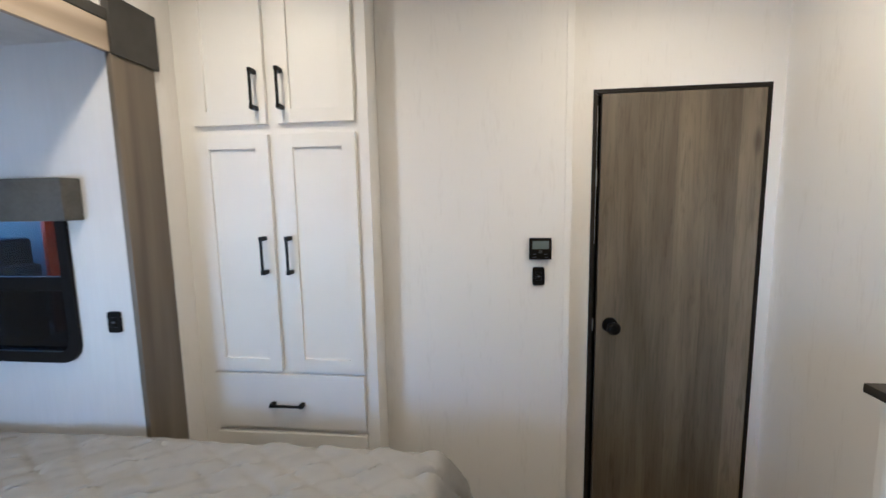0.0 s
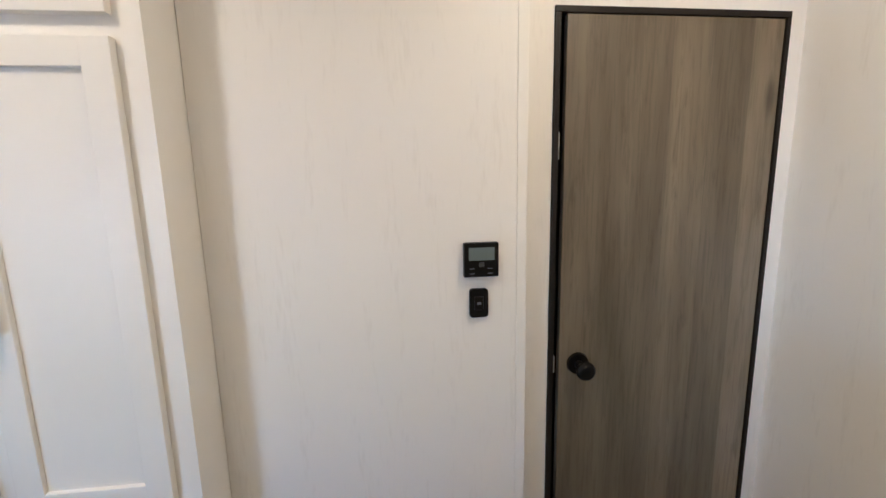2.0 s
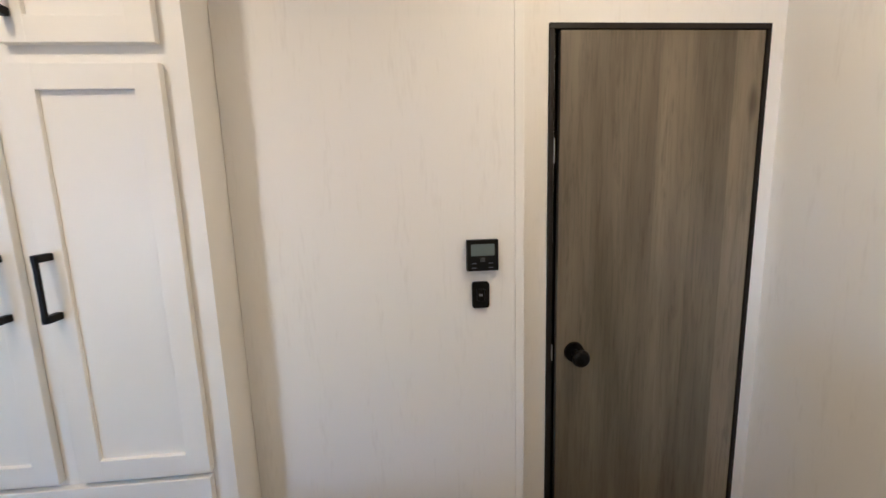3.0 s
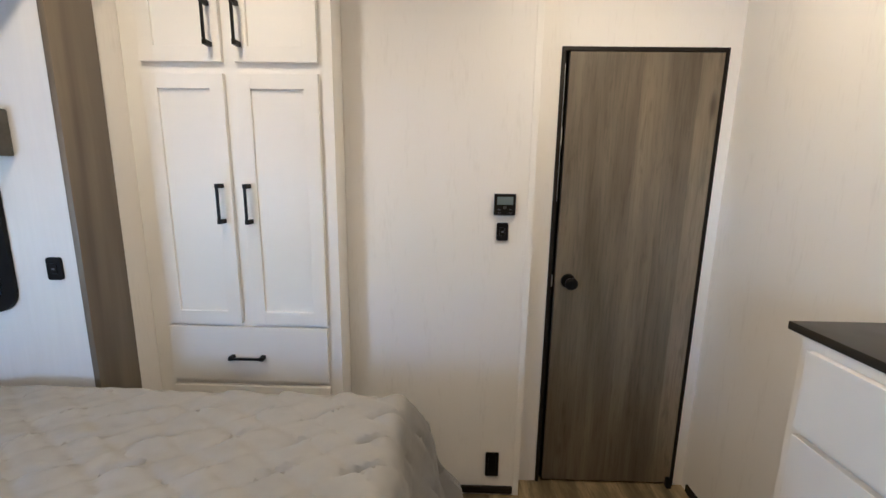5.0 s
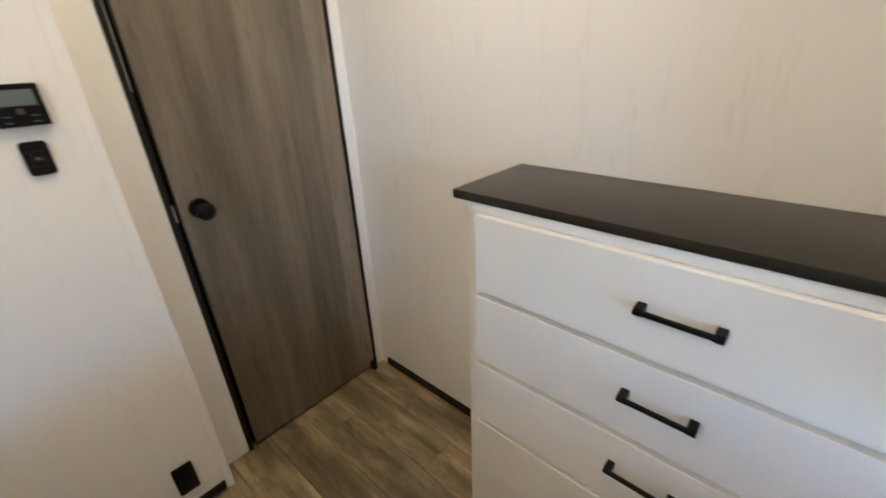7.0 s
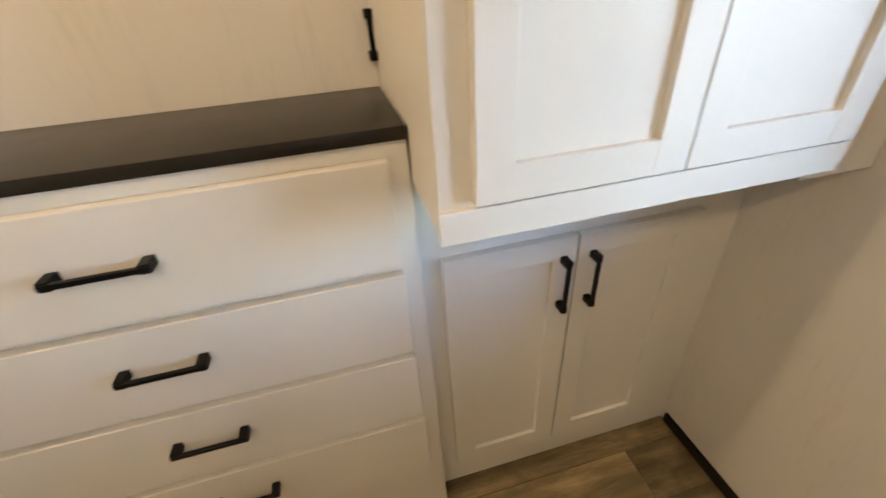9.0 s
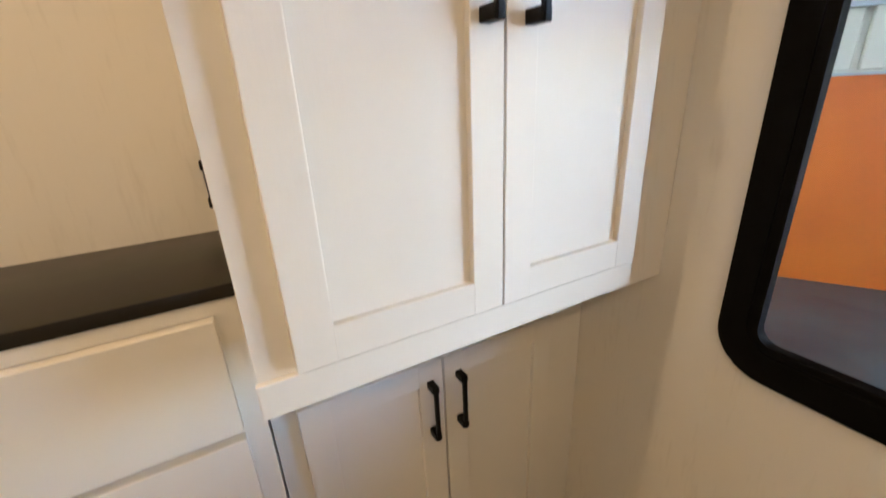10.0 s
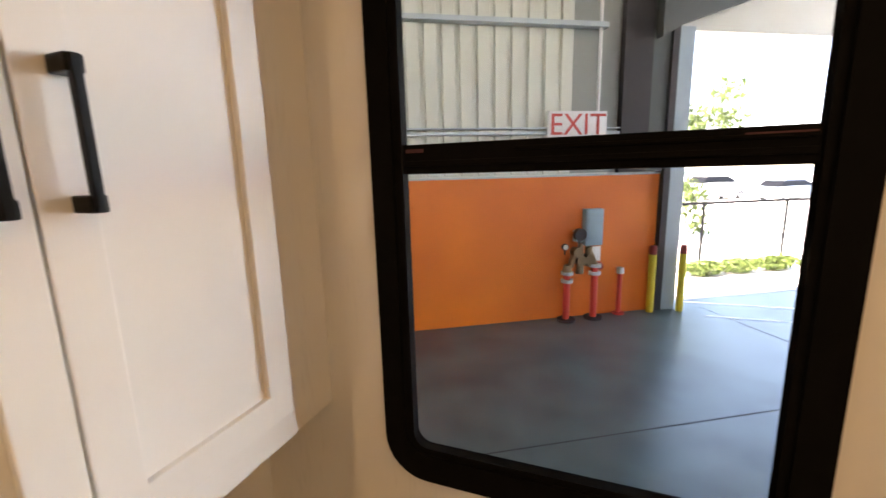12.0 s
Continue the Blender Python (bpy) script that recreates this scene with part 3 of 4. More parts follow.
# ---- hutch ----
hutch = thing("hutch_cabinet", (1.05, -2.07, 0), "tall white hutch, wide upper cupboard over recessed lower doors", "cabinet")
HF = 0.825
part("upper_body", bmx((HF, XR - 0.001, -2.303, -1.702, 0.998, CEIL - 0.002), bevel=0.001), CABINET, hutch, smooth=False)
part("filler_panel", bmx((0.857, XR - 0.001, -2.457, -2.304, 0.956, CEIL - 0.002)), WALLBOARD, hutch, "recessed tan filler strip", smooth=False)
part("ledge", bmx((0.815, HF - 0.0005, -2.305, -1.699, 0.991, 1.036), bevel=0.002), CABINET, hutch, smooth=False)
part("lower_body", bmx((1.047, XR - 0.001, -2.303, -1.702, 0.0, 0.9975), (1.047, XR - 0.001, -2.457, -2.303, 0.0, 0.955), bevel=0.001), CABINET, hutch, smooth=False)
for y0, w, hx in ((-1.742, 0.276, 0.249), (-2.021, 0.272, 0.032)):
    cabinet_door(hutch, pose(HF, y0, 1.042, 0, 0, -90), w, 1.26, hx, 0.413, rail=0.046)
for y0, w, hx in ((-1.745, 0.288, 0.258), (-2.038, 0.300, 0.033)):
    cabinet_door(hutch, pose(1.047, y0, 0.105, 0, 0, -90), w, 0.71, hx, 0.598)

# ---- wall fittings ----
th = thing("thermostat", (0.38, -0.093, 1.31), "small square black wall thermostat with grey display", "thermostat")
part("case", bmx((0.338, 0.422, -0.112, -0.0935, 1.271, 1.354), bevel=0.003), BLACKPL, th)
part("display", bmx((0.349, 0.411, -0.1135, -0.112, 1.312, 1.343)), SCREEN, th, "grey display", smooth=False)
part("button", bmx((0.374, 0.386, -0.1140, -0.1118, 1.296, 1.307), bevel=0.002), CHARCOAL, th)
for x in (0.351, 0.395):
    for z in (1.279, 1.291):
        part("print", bmx((x, x + 0.012, -0.1124, -0.1118, z, z + 0.002)), MARK, th, smooth=False)


def rocker(name, m, label):
    """A small rounded black rocker-switch plate. Local x across, -y out, z up."""
    t = thing(name, m.translation, label, "light switch")
    bm = bmesh.new()
    ring(bm, rounded(-0.023, 0.023, -0.036, 0.036, 0.008, 4), rounded(-0.011, 0.011, -0.017, 0.017, 0.002, 4), -0.009, 0.0)
    part("plate", bm, BLACKPL, t, m=m)
    part("rocker", bmx((-0.0105, 0.0105, -0.011, -0.001, -0.0165, 0.0165), bevel=0.002), BLACK, t, m=m)
    part("print", bmx((-0.005, 0.005, -0.0114, -0.0108, -0.003, 0.003)), MARK, t, m=m, smooth=False)
    return t


rocker("light_switch", pose(0.375, -0.0935, 1.204), "black rocker light switch under the thermostat")
rocker("light_switch", pose(-1.073, -0.4855, 1.116), "black rocker light switch on the slide-out wall")
out = thing("outlet", (0.372, -0.0935, 0.157), "plain black power outlet low on the wall", "outlet")
part("plate", bmx((0.343, 0.402, -0.101, -0.0935, 0.099, 0.215), bevel=0.003), BLACKPL, out)
part("socket", bmx((0.356, 0.389, -0.1025, -0.1005, 0.118, 0.196), bevel=0.002), BLACK, out)
# slim pull on the wall behind the dresser
pull = thing("wall_pull", (1.272, -1.690, 1.19), "slim black pull on the wall above the dresser", "handle")
part("bar", handle_mesh(0.085), BLACK, pull, m=pose(1.2795, -1.695, 1.186, 0, 0, -90), smooth=False)
# The fitting at y -1.7 is an addition that goes with the foot fill lamp.
for i, (x, y) in enumerate(((-0.65, -0.84), (-0.65, -1.7), (0.78, -0.72))):
    pl = thing("ceiling_light", (x, y, CEIL), "small round white ceiling light, switched on", "ceiling light", "ceiling lights")
    bm = bmesh.new()
    k = 32
    for r0, r1, z0, z1 in ((0.072, 0.085, -0.016, 0.0), (0.060, 0.072, -0.014, -0.016)):
        lo = [bm.verts.new((x + r0 * math.cos(6.2832 * i / k), y + r0 * math.sin(6.2832 * i / k), CEIL + z0)) for i in range(k)]
        hi = [bm.verts.new((x + r1 * math.cos(6.2832 * i / k), y + r1 * math.sin(6.2832 * i / k), CEIL + z1)) for i in range(k)]
        for i in range(k):
            bm.faces.new((lo[i], lo[(i + 1) % k], hi[(i + 1) % k], hi[i]))
    part("rim", bm, CABINET, pl)
    part("diffuser", cyl(bmesh.new(), (x, y, CEIL - 0.0005), (x, y, CEIL - 0.008), 0.058, 0.058, 32), LAMPGLOW, pl, "glowing diffuser")

# ---- outside: shed and yard ----
GZ = -1.05
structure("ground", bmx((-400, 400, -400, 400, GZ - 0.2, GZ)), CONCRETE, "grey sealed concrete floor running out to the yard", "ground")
SHED = pose(2.893, -7.431, GZ, 0, 0, -149.02)


def out_structure(name, bm, material, label, category):
    bmesh.ops.transform(bm, matrix=SHED, verts=bm.verts)
    return structure(name, bm, material, label, category)


def out_part(name, bm, material, parent, label="", smooth=True):
    return part(name, bm, material, parent, label, m=SHED, smooth=smooth)


def at_shed(x, y, z=0.0):
    return SHED @ Vector((x, y, z))


W0 = 0.02
out_structure("shed_wall_lower", bmx((-14, 4.11, W0, W0 + 0.2, 0, 2.37)), ORANGE, "orange painted block wall of the shed", "wall")
bm = bmesh.new()
box(bm, -14, 4.11, W0 + 0.12, W0 + 0.2, 2.39, 7.5)
for k in range(-52, 9):
    x = 0.155 + 0.267 * k
    box(bm, x + 0.032, x + 0.235, W0 + 0.062, W0 + 0.121, 2.42, 7.5, 0.014, 1)
out_structure("shed_wall_upper", bm, SIDING, "pale grey ribbed metal siding above the orange wall", "wall")
out_structure("shed_wall_cap", bmx((-14, 4.11, W0 - 0.02, W0 + 0.2, 2.37, 2.395)), STEELGREY, "metal flashing on top of the orange wall", "trim")
out_structure("shed_girt", bmx((-14, 3.30, W0 - 0.05, W0 + 0.06, 3.02, 3.065), (-14, 3.30, W0 - 0.07, W0 + 0.06, 3.105, 3.125), (-14, 3.02, W0 - 0.07, W0 + 0.06, 4.585, 4.66), (-14, 3.02, W0 - 0.09, W0 - 0.07, 4.585, 4.60)), STEELGREY, "horizontal steel girts on the siding", "trim")
out_structure("shed_column", bmx((3.31, 3.80, W0 - 0.07, W0 + 0.055, 2.41, 7.5), (4.115, 4.235, W0 - 0.10, W0 + 0.25, 0, 7.5)), DARKSTEEL, "dark brown steel column above the orange wall", "column")
# tapered haunch running up from the column over the doorway
bm = bmesh.new()
prof = ((3.805, 4.42), (4.21, 4.63), (5.62, 5.10), (8.1, 5.93), (8.1, 7.49), (3.805, 7.49))
fa, ba = ([bm.verts.new((x, y, z)) for x, z in prof] for y in (W0 - 0.26, W0 - 0.12))
bm.faces.new(fa)
bm.faces.new(ba[::-1])
for i in range(6):
    bm.faces.new((fa[i], ba[i], ba[(i + 1) % 6], fa[(i + 1) % 6]))
bmesh.ops.recalc_face_normals(bm, faces=bm.faces)
out_structure("shed_haunch", bm, SLATEPANEL, "dark steel haunch sloping up from the column", "beam")
out_structure("shed_jamb", bmx((4.24, 4.52, W0 - 0.08, W0 + 0.25, 0, 4.64)), JAMB, "pale grey steel jamb of the wide doorway", "trim")
out_structure("shed_corner_panel", bmx((3.805, 4.11, W0 - 0.05, W0 + 0.055, 2.41, 7.5)), SLATEPANEL, "dark slate-grey panel between column and doorway", "wall")
# Flat stretch of siding; the shade on it is put into the darker colour.
out_structure("shed_flat_panel", bmx((2.52, 3.305, W0 + 0.062, W0 + 0.118, 2.42, 7.5)), SHADEDPANEL, "flat grey panel beside the column, darkened for shade", "wall")
out_structure("shed_header", bmx((4.24, 11, W0 - 0.05, W0 + 0.20, 4.645, 7.5), (4.53, 11, W0 - 0.07, W0 - 0.052, 4.58, 4.66)), CREAM, "cream panel above the wide doorway", "wall")
out_structure("shed_roof", bmx((-14, 11.2, -16.8, W0 + 0.25, 7.5, 7.7)), ROOFMAT, "brown-grey shed roof deck", "roof")
# Unseen end walls, added to shape the daylight that reaches the rear window.
out_structure("shed_end_blocker", bmx((-14.2, -14, -16.8, W0 + 0.2, 0, 7.5), (11, 11.2, -16.8, -5.2, 0, 7.5)), SIDING, "unseen grey siding added at the shed ends to block light", "wall")
# floor joints
out_structure("floor_joints", bmx((-6, 11, -3.02, -3.008, 0.001, 0.003), (5.0, 5.012, -9.5, -0.1, 0.001, 0.003)), JOINT, "dark saw-cut joints in the concrete", "floor")
# riser pipes with gauges
def riser(x, y, h, group):
    r = thing("standpipe", at_shed(x, y), "red standpipe with weathered brass valve on the orange wall", "pipe", group)
    bm = bmesh.new()
    cyl(bm, (x, y, 0.03), (x, y, h), 0.055, 0.055, 14)
    out_part("pipe", bm, REDPIPE, r)
    bm = bmesh.new()
    cyl(bm, (x, y, 0), (x, y, 0.035), 0.15, 0.15, 14)
    out_part("foot", bm, DARKSTEEL, r)
    bm = bmesh.new()
    for z in (h - 0.14, h - 0.01):
        cyl(bm, (x, y, z), (x, y, z + 0.05), 0.1, 0.1, 14)
    out_part("flange", bm, STEELGREY, r)
    return r


PY = -0.14
ra = riser(2.41, PY, 0.80, "standpipes")
rb = riser(2.90, PY, 0.90, "standpipes")
bm = bmesh.new()
cyl(bm, (2.41, PY, 0.80), (2.41, PY, 0.95), 0.085, 0.06, 14)
cyl(bm, (2.46, PY, 0.90), (2.56, PY, 1.20), 0.05, 0.06, 12)
cyl(bm, (2.90, PY, 0.90), (2.80, PY, 1.14), 0.06, 0.05, 12)
cyl(bm, (2.56, PY, 1.02), (2.86, PY, 1.02), 0.055, 0.055, 14)
cyl(bm, (2.62, PY - 0.02, 0.80), (2.62, PY - 0.02, 1.30), 0.065, 0.045, 12)
cyl(bm, (2.76, PY - 0.03, 0.92), (2.76, PY - 0.03, 1.24), 0.05, 0.06, 12)
for x, z in ((2.62, 1.02), (2.76, 1.04), (2.55, 1.16)):
    cyl(bm, (x, PY - 0.10, z), (x, PY + 0.06, z), 0.085, 0.075, 14)
out_part("valve", bm, BRASS, ra, "weathered brass valve body")
bm = bmesh.new()
cyl(bm, (2.61, PY - 0.05, 1.44), (2.61, PY + 0.04, 1.44), 0.10, 0.10, 18)
cyl(bm, (2.61, PY, 1.28), (2.61, PY, 1.36), 0.025, 0.03, 10)
out_part("handwheel", bm, DARKSTEEL, ra, "dark valve handwheel")
bm = bmesh.new()
cyl(bm, (2.36, PY - 0.03, 1.25), (2.36, PY + 0.02, 1.25), 0.055, 0.055, 16)
cyl(bm, (2.36, PY, 1.12), (2.36, PY, 1.20), 0.014, 0.014, 8)
out_part("dial", bm, DARKSTEEL, ra, "small dark gauge")
out_part("dial_face", cyl(bmesh.new(), (2.36, PY - 0.031, 1.25), (2.36, PY - 0.034, 1.25), 0.042, 0.042, 16), SIGNWHITE, ra, "white gauge face")
thin = thing("wall_pipe", at_shed(3.43, -0.05), "thin dull red pipe standing before the orange wall", "pipe")
bm = bmesh.new()
cyl(bm, (3.43, -0.05, 0), (3.43, -0.05, 0.78), 0.04, 0.04, 12)
cyl(bm, (3.43, -0.05, 0.0), (3.43, -0.05, 0.03), 0.10, 0.10, 14)
out_part("pipe", bm, REDPIPE, thin)
out_part("cap", cyl(bmesh.new(), (3.43, -0.05, 0.72), (3.43, -0.05, 0.82), 0.065, 0.06, 14), STEELGREY, thin, "grey pipe cap")
eb = thing("electric_box", at_shed(2.88, W0, 1.3), "blue-grey steel box on the orange wall", "box")
out_part("case", bmx((2.73, 3.035, W0 - 0.14, W0 - 0.001, 1.24, 1.84), bevel=0.01), BOXGREY, eb)
out_part("door", bmx((2.748, 3.017, W0 - 0.149, W0 - 0.1405, 1.258, 1.822), bevel=0.003), BOXGREY, eb)
out_part("side_box", bmx((2.575, 2.728, W0 - 0.10, W0 - 0.001, 1.31, 1.50), bevel=0.008), BOXGREY, eb, "small blue-grey junction box")
plate = thing("wall_plate", at_shed(2.99, W0, 1.07), "small white plate on the orange wall", "sign")
out_part("board", bmx((2.90, 3.085, W0 - 0.012, W0 - 0.001, 0.95, 1.20), bevel=0.003), SIGNWHITE, plate)
bell = thing("alarm_bell", at_shed(3.07, W0, 0.86), "small dark round bell on the orange wall", "bell")
out_part("dome", cyl(bmesh.new(), (3.07, W0 - 0.001, 0.86), (3.07, W0 - 0.07, 0.86), 0.075, 0.05, 18), CAPRED, bell)


def bollard(x, y):
    b = thing("bollard", at_shed(x, y), "yellow steel bollard with dark red cap by the doorway", "bollard", "bollards")
    bm = bmesh.new()
    cyl(bm, (x, y, 0), (x, y, 1.02), 0.06, 0.06, 16)
    out_part("post", bm, YELLOW, b)
    bm = bmesh.new()
    cyl(bm, (x, y, 1.02), (x, y, 1.17), 0.061, 0.055, 16)
    out_part("cap", bm, CAPRED, b)


bollard(4.0, -0.10)
bollard(4.53, -0.17)
# exit sign on the girts
sg = thing("exit_sign", at_shed(2.54, W0 - 0.12, 3.15), "white sign with red EXIT lettering on the siding", "sign")
out_part("board", bmx((2.05, 3.03, W0 - 0.11, W0 - 0.08, 2.93, 3.36), bevel=0.004), SIGNWHITE, sg)
cu = bpy.data.curves.new("exit_text", "FONT")
cu.body, cu.size, cu.align_x, cu.align_y, cu.extrude = "EXIT", 0.46, "CENTER", "CENTER", 0.004
tob = new("exit_text_source", cu)
dg = bpy.context.evaluated_depsgraph_get()
tme = bpy.data.meshes.new_from_object(tob.evaluated_get(dg))
bpy.data.objects.remove(tob)
bm = bmesh.new()
bm.from_mesh(tme)
bmesh.ops.transform(bm, matrix=pose(2.54, W0 - 0.114, 3.145, 90, 0, 0), verts=bm.verts)
out_part("lettering", bm, SIGNRED, sg, "red letters", smooth=False)
# conduit beside the column
cd = thing("conduit", at_shed(2.915, W0 - 0.02, 3.4), "thin pale conduit down the siding", "conduit")
bm = bmesh.new()
cyl(bm, (2.915, W0 - 0.03, 3.36), (2.915, W0 - 0.03, 7.4), 0.025, 0.025, 10)
out_part("pipe", bm, SIGNWHITE, cd)
# ceiling fan of the shed
fan = thing("shed_fan", at_shed(6.2, -2.0, 6.2), "large dark-bladed ceiling fan under the shed roof", "ceiling fan")
bm = bmesh.new()
cyl(bm, (6.2, -2.0, 6.1), (6.2, -2.0, 7.5), 0.06, 0.06, 12)
cyl(bm, (6.2, -2.0, 6.0), (6.2, -2.0, 6.3), 0.22, 0.18, 20)
out_part("hub", bm, DARKSTEEL, fan)
for i in range(6):
    bm = bmesh.new()
    box(bm, 0.18, 1.35, -0.1, 0.1, -0.012, 0.012, 0.004)
    bmesh.ops.transform(bm, matrix=Matrix.Translation((6.2, -2.0, 6.1)) @ pose(0, 0, 0, 8, 0, 60 * i + 20), verts=bm.verts)
    out_part("blade", bm, DARKSTEEL, fan)
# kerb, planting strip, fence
# Strong sun is put into the pale colour; unseen outer strips only bounce light.
out_structure("pavement", bmx((-60, 120, 0.30, 90, -0.05, 0.006), (11.4, 120, -60, 0.30, -0.05, 0.006), (-60, 11.4, -60, -17.2, -0.05, 0.006)), KERBMAT, "concrete yard lightened for strong sun, bouncing it indoors", "pavement")
out_structure("kerb", bmx((4.6, 60, 2.15, 2.32, 0.006, 0.10), bevel=0.012), KERBMAT, "pale concrete kerb along the fence", "kerb")
bm = bmesh.new()
for (xa, ya), (xb, yb) in (((4.75, 0.33), (7.4, -1.10)), ((4.75, -0.52), (7.0, -1.79))):
    n = Vector((ya - yb, xb - xa)).normalized() * 0.035
    q = [bm.verts.new((x, y, z)) for z in (0.001, 0.004) for x, y in ((xa - n.x, ya - n.y), (xb - n.x, yb - n.y), (xb + n.x, yb + n.y), (xa + n.x, ya + n.y))]
    for f4 in ((3, 2, 1, 0), (4, 5, 6, 7), (0, 1, 5, 4), (1, 2, 6, 5), (2, 3, 7, 6), (3, 0, 4, 7)):
        bm.faces.new([q[i] for i in f4])
bmesh.ops.recalc_face_normals(bm, faces=bm.faces)
out_structure("road_lines", bm, WHITELINE, "white painted lines on the concrete", "road")
fence = thing("fence", at_shed(8, 2.42, 0.006), "dark metal rail fence along the planting strip", "fence")
for x in (4.75, 7.28, 9.70, 12.15, 14.6, 17.05):
    bm = bmesh.new()
    cyl(bm, (x, 2.42, 0.005), (x, 2.42, 1.62), 0.036, 0.036, 8)
    out_part("post", bm, FENCE, fence)
for z, r in ((1.60, 0.034), (0.12, 0.014)):
    out_part("rail", cyl(bmesh.new(), (4.75, 2.42, z), (20, 2.42, z), r, r, 8), FENCE, fence)


def leaves(bm, centre, radii, n, size, rng):
    for _ in range(n):
        d = Vector((rng.gauss(0, 1), rng.gauss(0, 1), rng.gauss(0, 1))).normalized() * rng.random() ** 0.45
        c = Vector(centre) + Vector((d.x * radii[0], d.y * radii[1], d.z * radii[2]))
        q = Euler((rng.uniform(0, 6), rng.uniform(0, 6), rng.uniform(0, 6))).to_matrix()
        s = size * rng.uniform(0.6, 1.3)
        vs = [bm.verts.new(c + q @ Vector(v)) for v in ((-s, 0, 0), (0, -s * 0.45, s * 0.1), (s, 0, 0), (0, s * 0.45, s * 0.1))]
        bm.faces.new(vs)


rng = random.Random(4)
for x, w in ((6.75, 0.55), (7.7, 0.65), (8.75, 0.6)):
    sh = thing("shrub", at_shed(x, 1.72, 0.006), "low sunlit green shrub on the planting strip", "shrub", "shrubs")
    bm = bmesh.new()
    leaves(bm, (x, 1.72, 0.19), (w, 0.28, 0.17), 1100, 0.05, rng)
    out_part("foliage", bm, LEAF, sh, smooth=False)
    bm = bmesh.new()
    for i in range(5):
        cyl(bm, (x + 0.05 * i - 0.1, 1.72, 0.004), (x + 0.2 * i - 0.4, 1.72, 0.28), 0.015, 0.006, 6)
    out_part("stem", bm, BARK, sh)


def tree(x, y, h):
    t = thing("tree", at_shed(x, y), "light green tree beyond the fence", "tree")
    bm = bmesh.new()
    cyl(bm, (x, y, 0), (x + 0.1, y, h * 0.5), 0.13, 0.08, 10)
    tips = []
    for i in range(7):
        a = i * 0.9
        tip = Vector((x + 1.7 * math.cos(a), y + 1.7 * math.sin(a), h * (0.30 + 0.095 * i)))
        cyl(bm, (x + 0.1, y, h * (0.2 + 0.045 * i)), tip, 0.05, 0.015, 7)
        tips.append(tip)
    out_part("trunk", bm, BARK, t)
    bm = bmesh.new()
    for tip in tips:
        for _ in range(5):
            c = tip + Vector((rng.gauss(0, 0.5), rng.gauss(0, 0.5), rng.gauss(0, 0.45)))
            leaves(bm, c, (0.6, 0.6, 0.42), 130, 0.11, rng)
    out_part("crown", bm, LEAF, t, smooth=False)


tree(8.9, 7.4, 4.5)


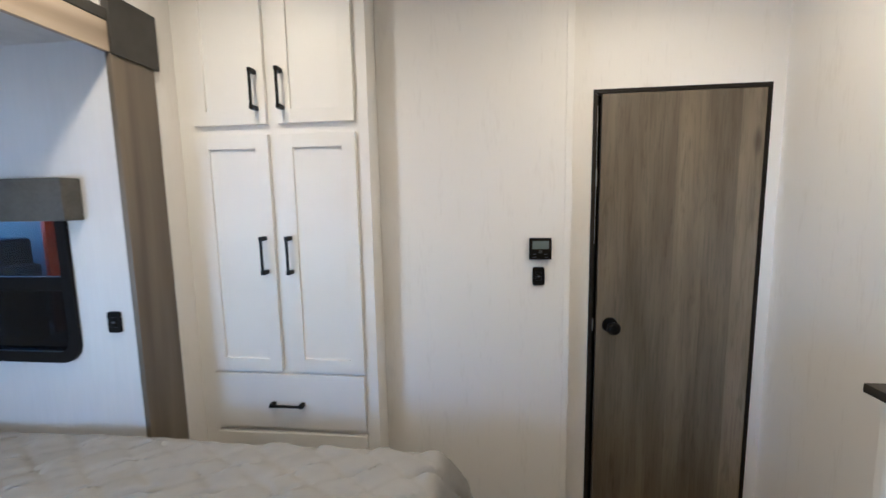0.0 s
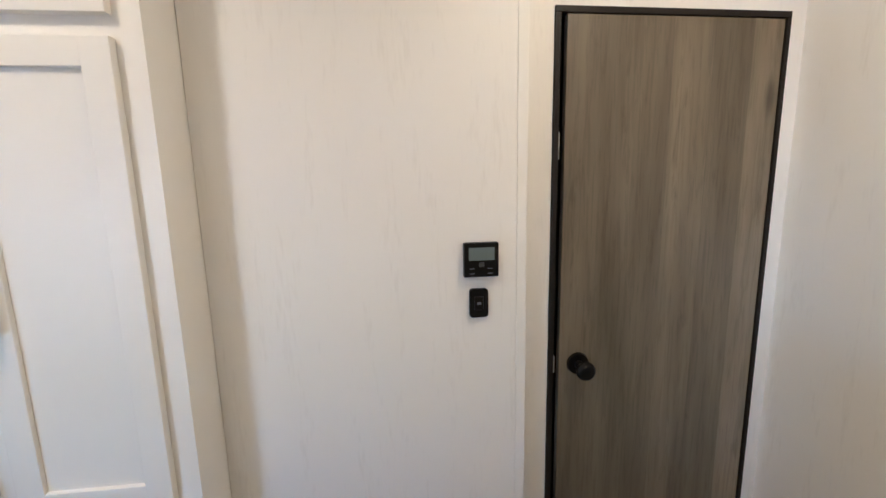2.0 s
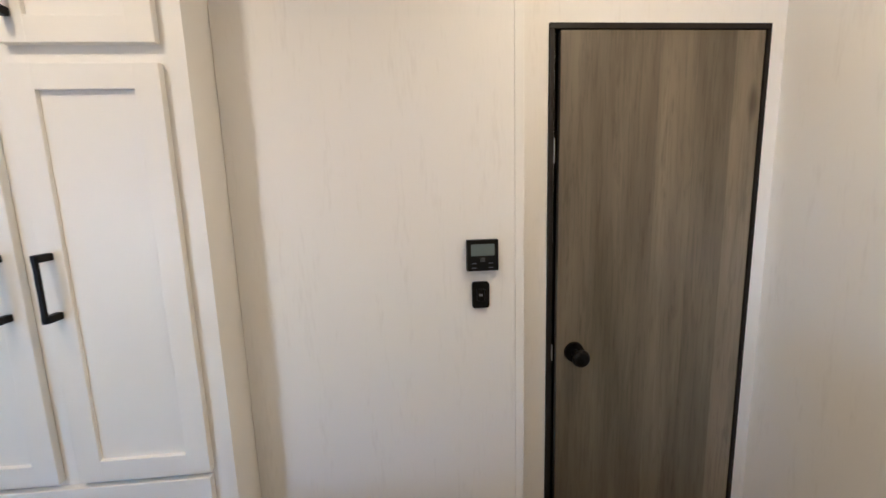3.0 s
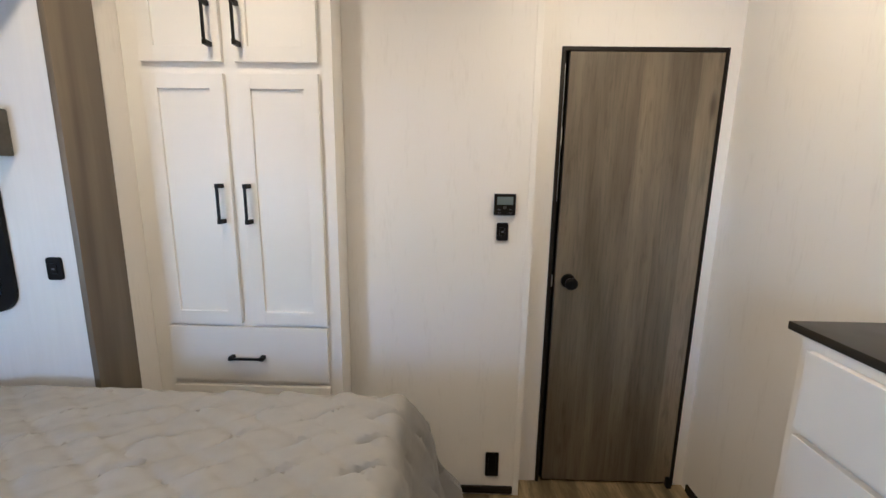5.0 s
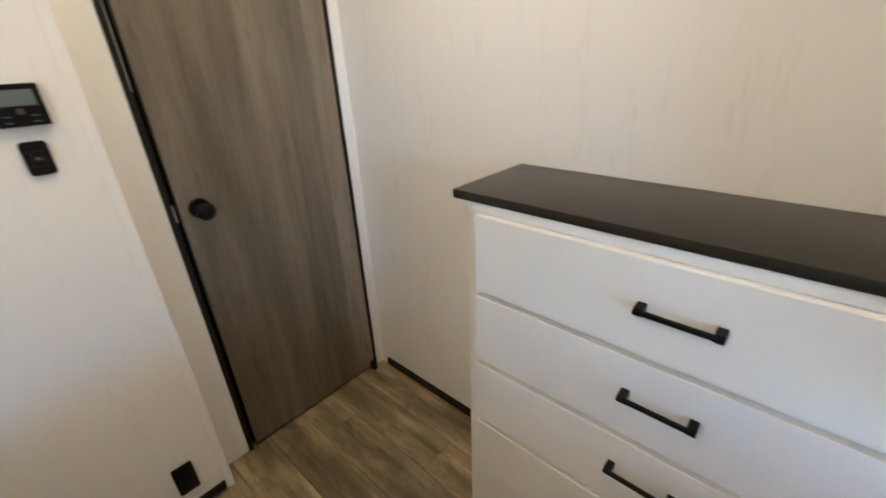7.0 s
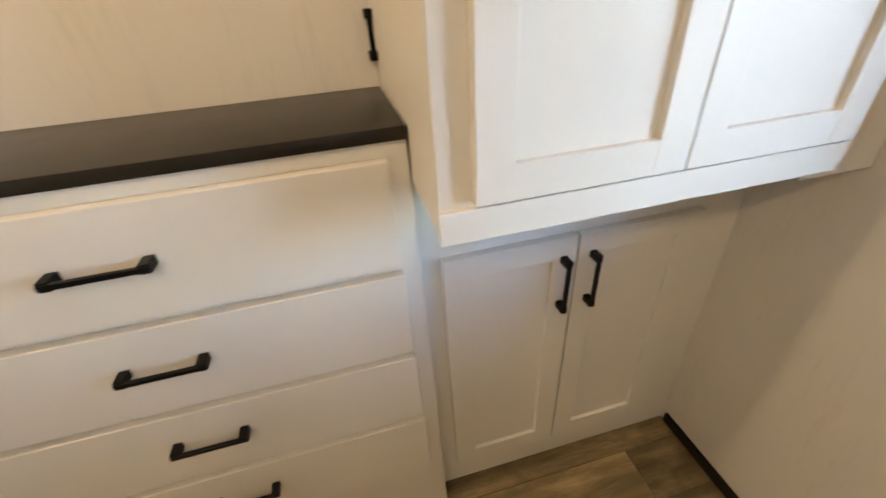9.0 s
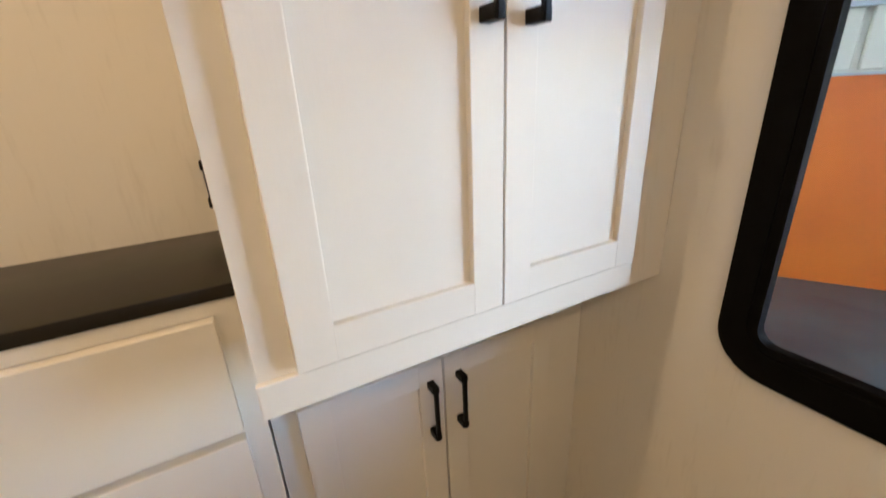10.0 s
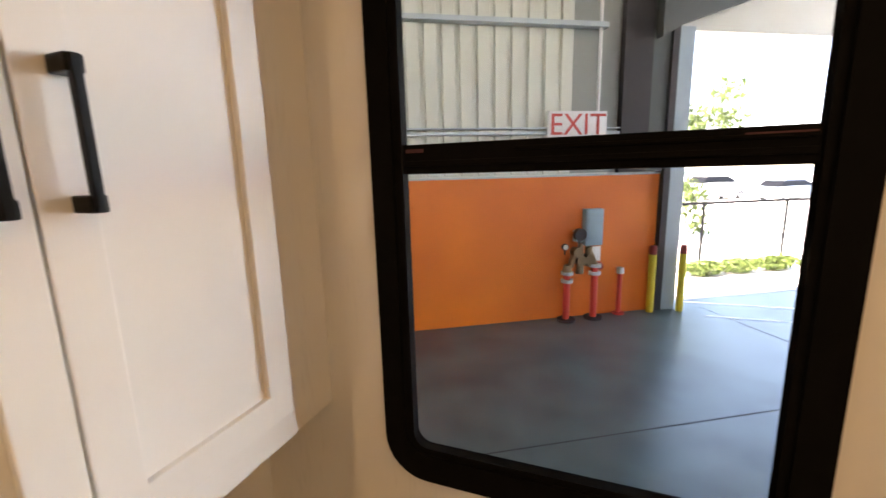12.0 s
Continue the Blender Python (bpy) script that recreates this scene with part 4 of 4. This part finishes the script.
def car(x, y, paint, label, high=1.0):
    c = thing("parked_car", at_shed(x, y), label, "car", "parked cars")

    def loft(prof, rows):
        bm = bmesh.new()
        rings = [[bm.verts.new((x + px * k, y + yy * (0.84 if pz > 1.1 else 1), pz * high)) for px, pz in prof] for yy, k in rows]
        for a, b in zip(rings, rings[1:]):
            for i in range(len(prof)):
                j = (i + 1) % len(prof)
                bm.faces.new((a[i], a[j], b[j], b[i]))
        bm.faces.new(rings[0])
        bm.faces.new(rings[-1])
        bmesh.ops.recalc_face_normals(bm, faces=bm.faces)
        return bm

    side = ((-0.90, 0.96), (-0.84, 1.0), (0.84, 1.0), (0.90, 0.96))
    out_part("body", loft(((-2.2, 0.24), (-2.27, 0.62), (-2.2, 0.98), (-1.1, 1.05), (0.9, 1.03), (2.1, 0.88), (2.26, 0.62), (2.2, 0.24)), side), paint, c)
    out_part("window", loft(((-1.95, 1.045), (-1.55, 1.42), (0.25, 1.42), (1.0, 1.02)), ((-0.86, 0.98), (0.86, 0.98))), BLACKPL, c)
    out_part("roof", loft(((-1.62, 1.40), (-1.35, 1.50), (0.0, 1.50), (0.32, 1.40)), ((-0.88, 0.97), (-0.80, 1.0), (0.80, 1.0), (0.88, 0.97))), paint, c)
    for wx in (-1.4, 1.35):
        for k in (-1, 1):
            wheel = out_part("wheel", cyl(bmesh.new(), (x + wx, y + k * 0.72, 0.31), (x + wx, y + k * 0.905, 0.31), 0.31, 0.31, 20), TYRE, c)
            out_part("rim", cyl(bmesh.new(), (x + wx, y + k * 0.90, 0.31), (x + wx, y + k * 0.912, 0.31), 0.19, 0.19, 16), STEELGREY, wheel)


car(25.6, 21.0, CARWHITE, "white van parked beyond the fence", 1.25)
car(28.9, 18.0, CARBLUE, "blue-grey car parked beyond the fence")
car(31.8, 15.6, CARDARK, "dark car parked beyond the fence")
# seen through the slide-out window
structure("yard_wall", bmx((-20, 2.5, 6.2, 6.4, GZ, 5.0)), BLUEWALL, "blue-grey siding opposite the slide-out window", "wall")
post = thing("orange_post", (-8.65, 5.6, GZ), "bright red-orange painted post against the blue-grey wall", "post")
part("post", bmx((-8.70, -8.61, 5.5, 5.7, GZ, 4.2), bevel=0.01), REDORANGE, post)
structure("yard_wall_brown", bmx((-8.60, 2.5, 5.75, 6.19, GZ, 5.0)), BROWNWALL, "orange-brown painted wall beside the red post", "wall")
structure("yard_trailer", bmx((-20, -8.69, 4.6, 5.3, GZ, 0.94), (-20, -8.40, 4.45, 5.2, GZ, 0.45), bevel=0.06), DARKTRAILER, "dark blue covered trailer opposite the slide-out window", "backdrop")

# ---- floor planks ----
fl = structure("floor", bmx((-1.0, XR, -2.6, 0.12, -0.06, -0.006)), CHARCOAL, "taupe wood-look vinyl plank floor", "floor")
PW, PL = 0.152, 1.05
me = {}
for i in range(16):
    x0 = -1.0 + i * PW
    w = min(PW, XR - x0)
    if w < 0.03:
        break
    off = (i * 0.41) % PL
    y = -2.6 - off
    while y < 0.11:
        a, b = max(y, -2.6), min(y + PL, 0.11)
        key = (round(w, 3), round(b - a, 3))
        if b - a > 0.02:
            if key not in me:
                bm = bmesh.new()
                box(bm, 0.0006, w - 0.0006, 0.0006, b - a - 0.0006, -0.006, 0.0, 0.0008, 1)
                m_ = bpy.data.meshes.new("plank")
                bm.to_mesh(m_)
                bm.free()
                m_.materials.append(PLANK)
                me[key] = m_
            pk = new("plank", me[key])
            pk.location = (x0, a, 0)
            pk.parent = fl
        y += PL
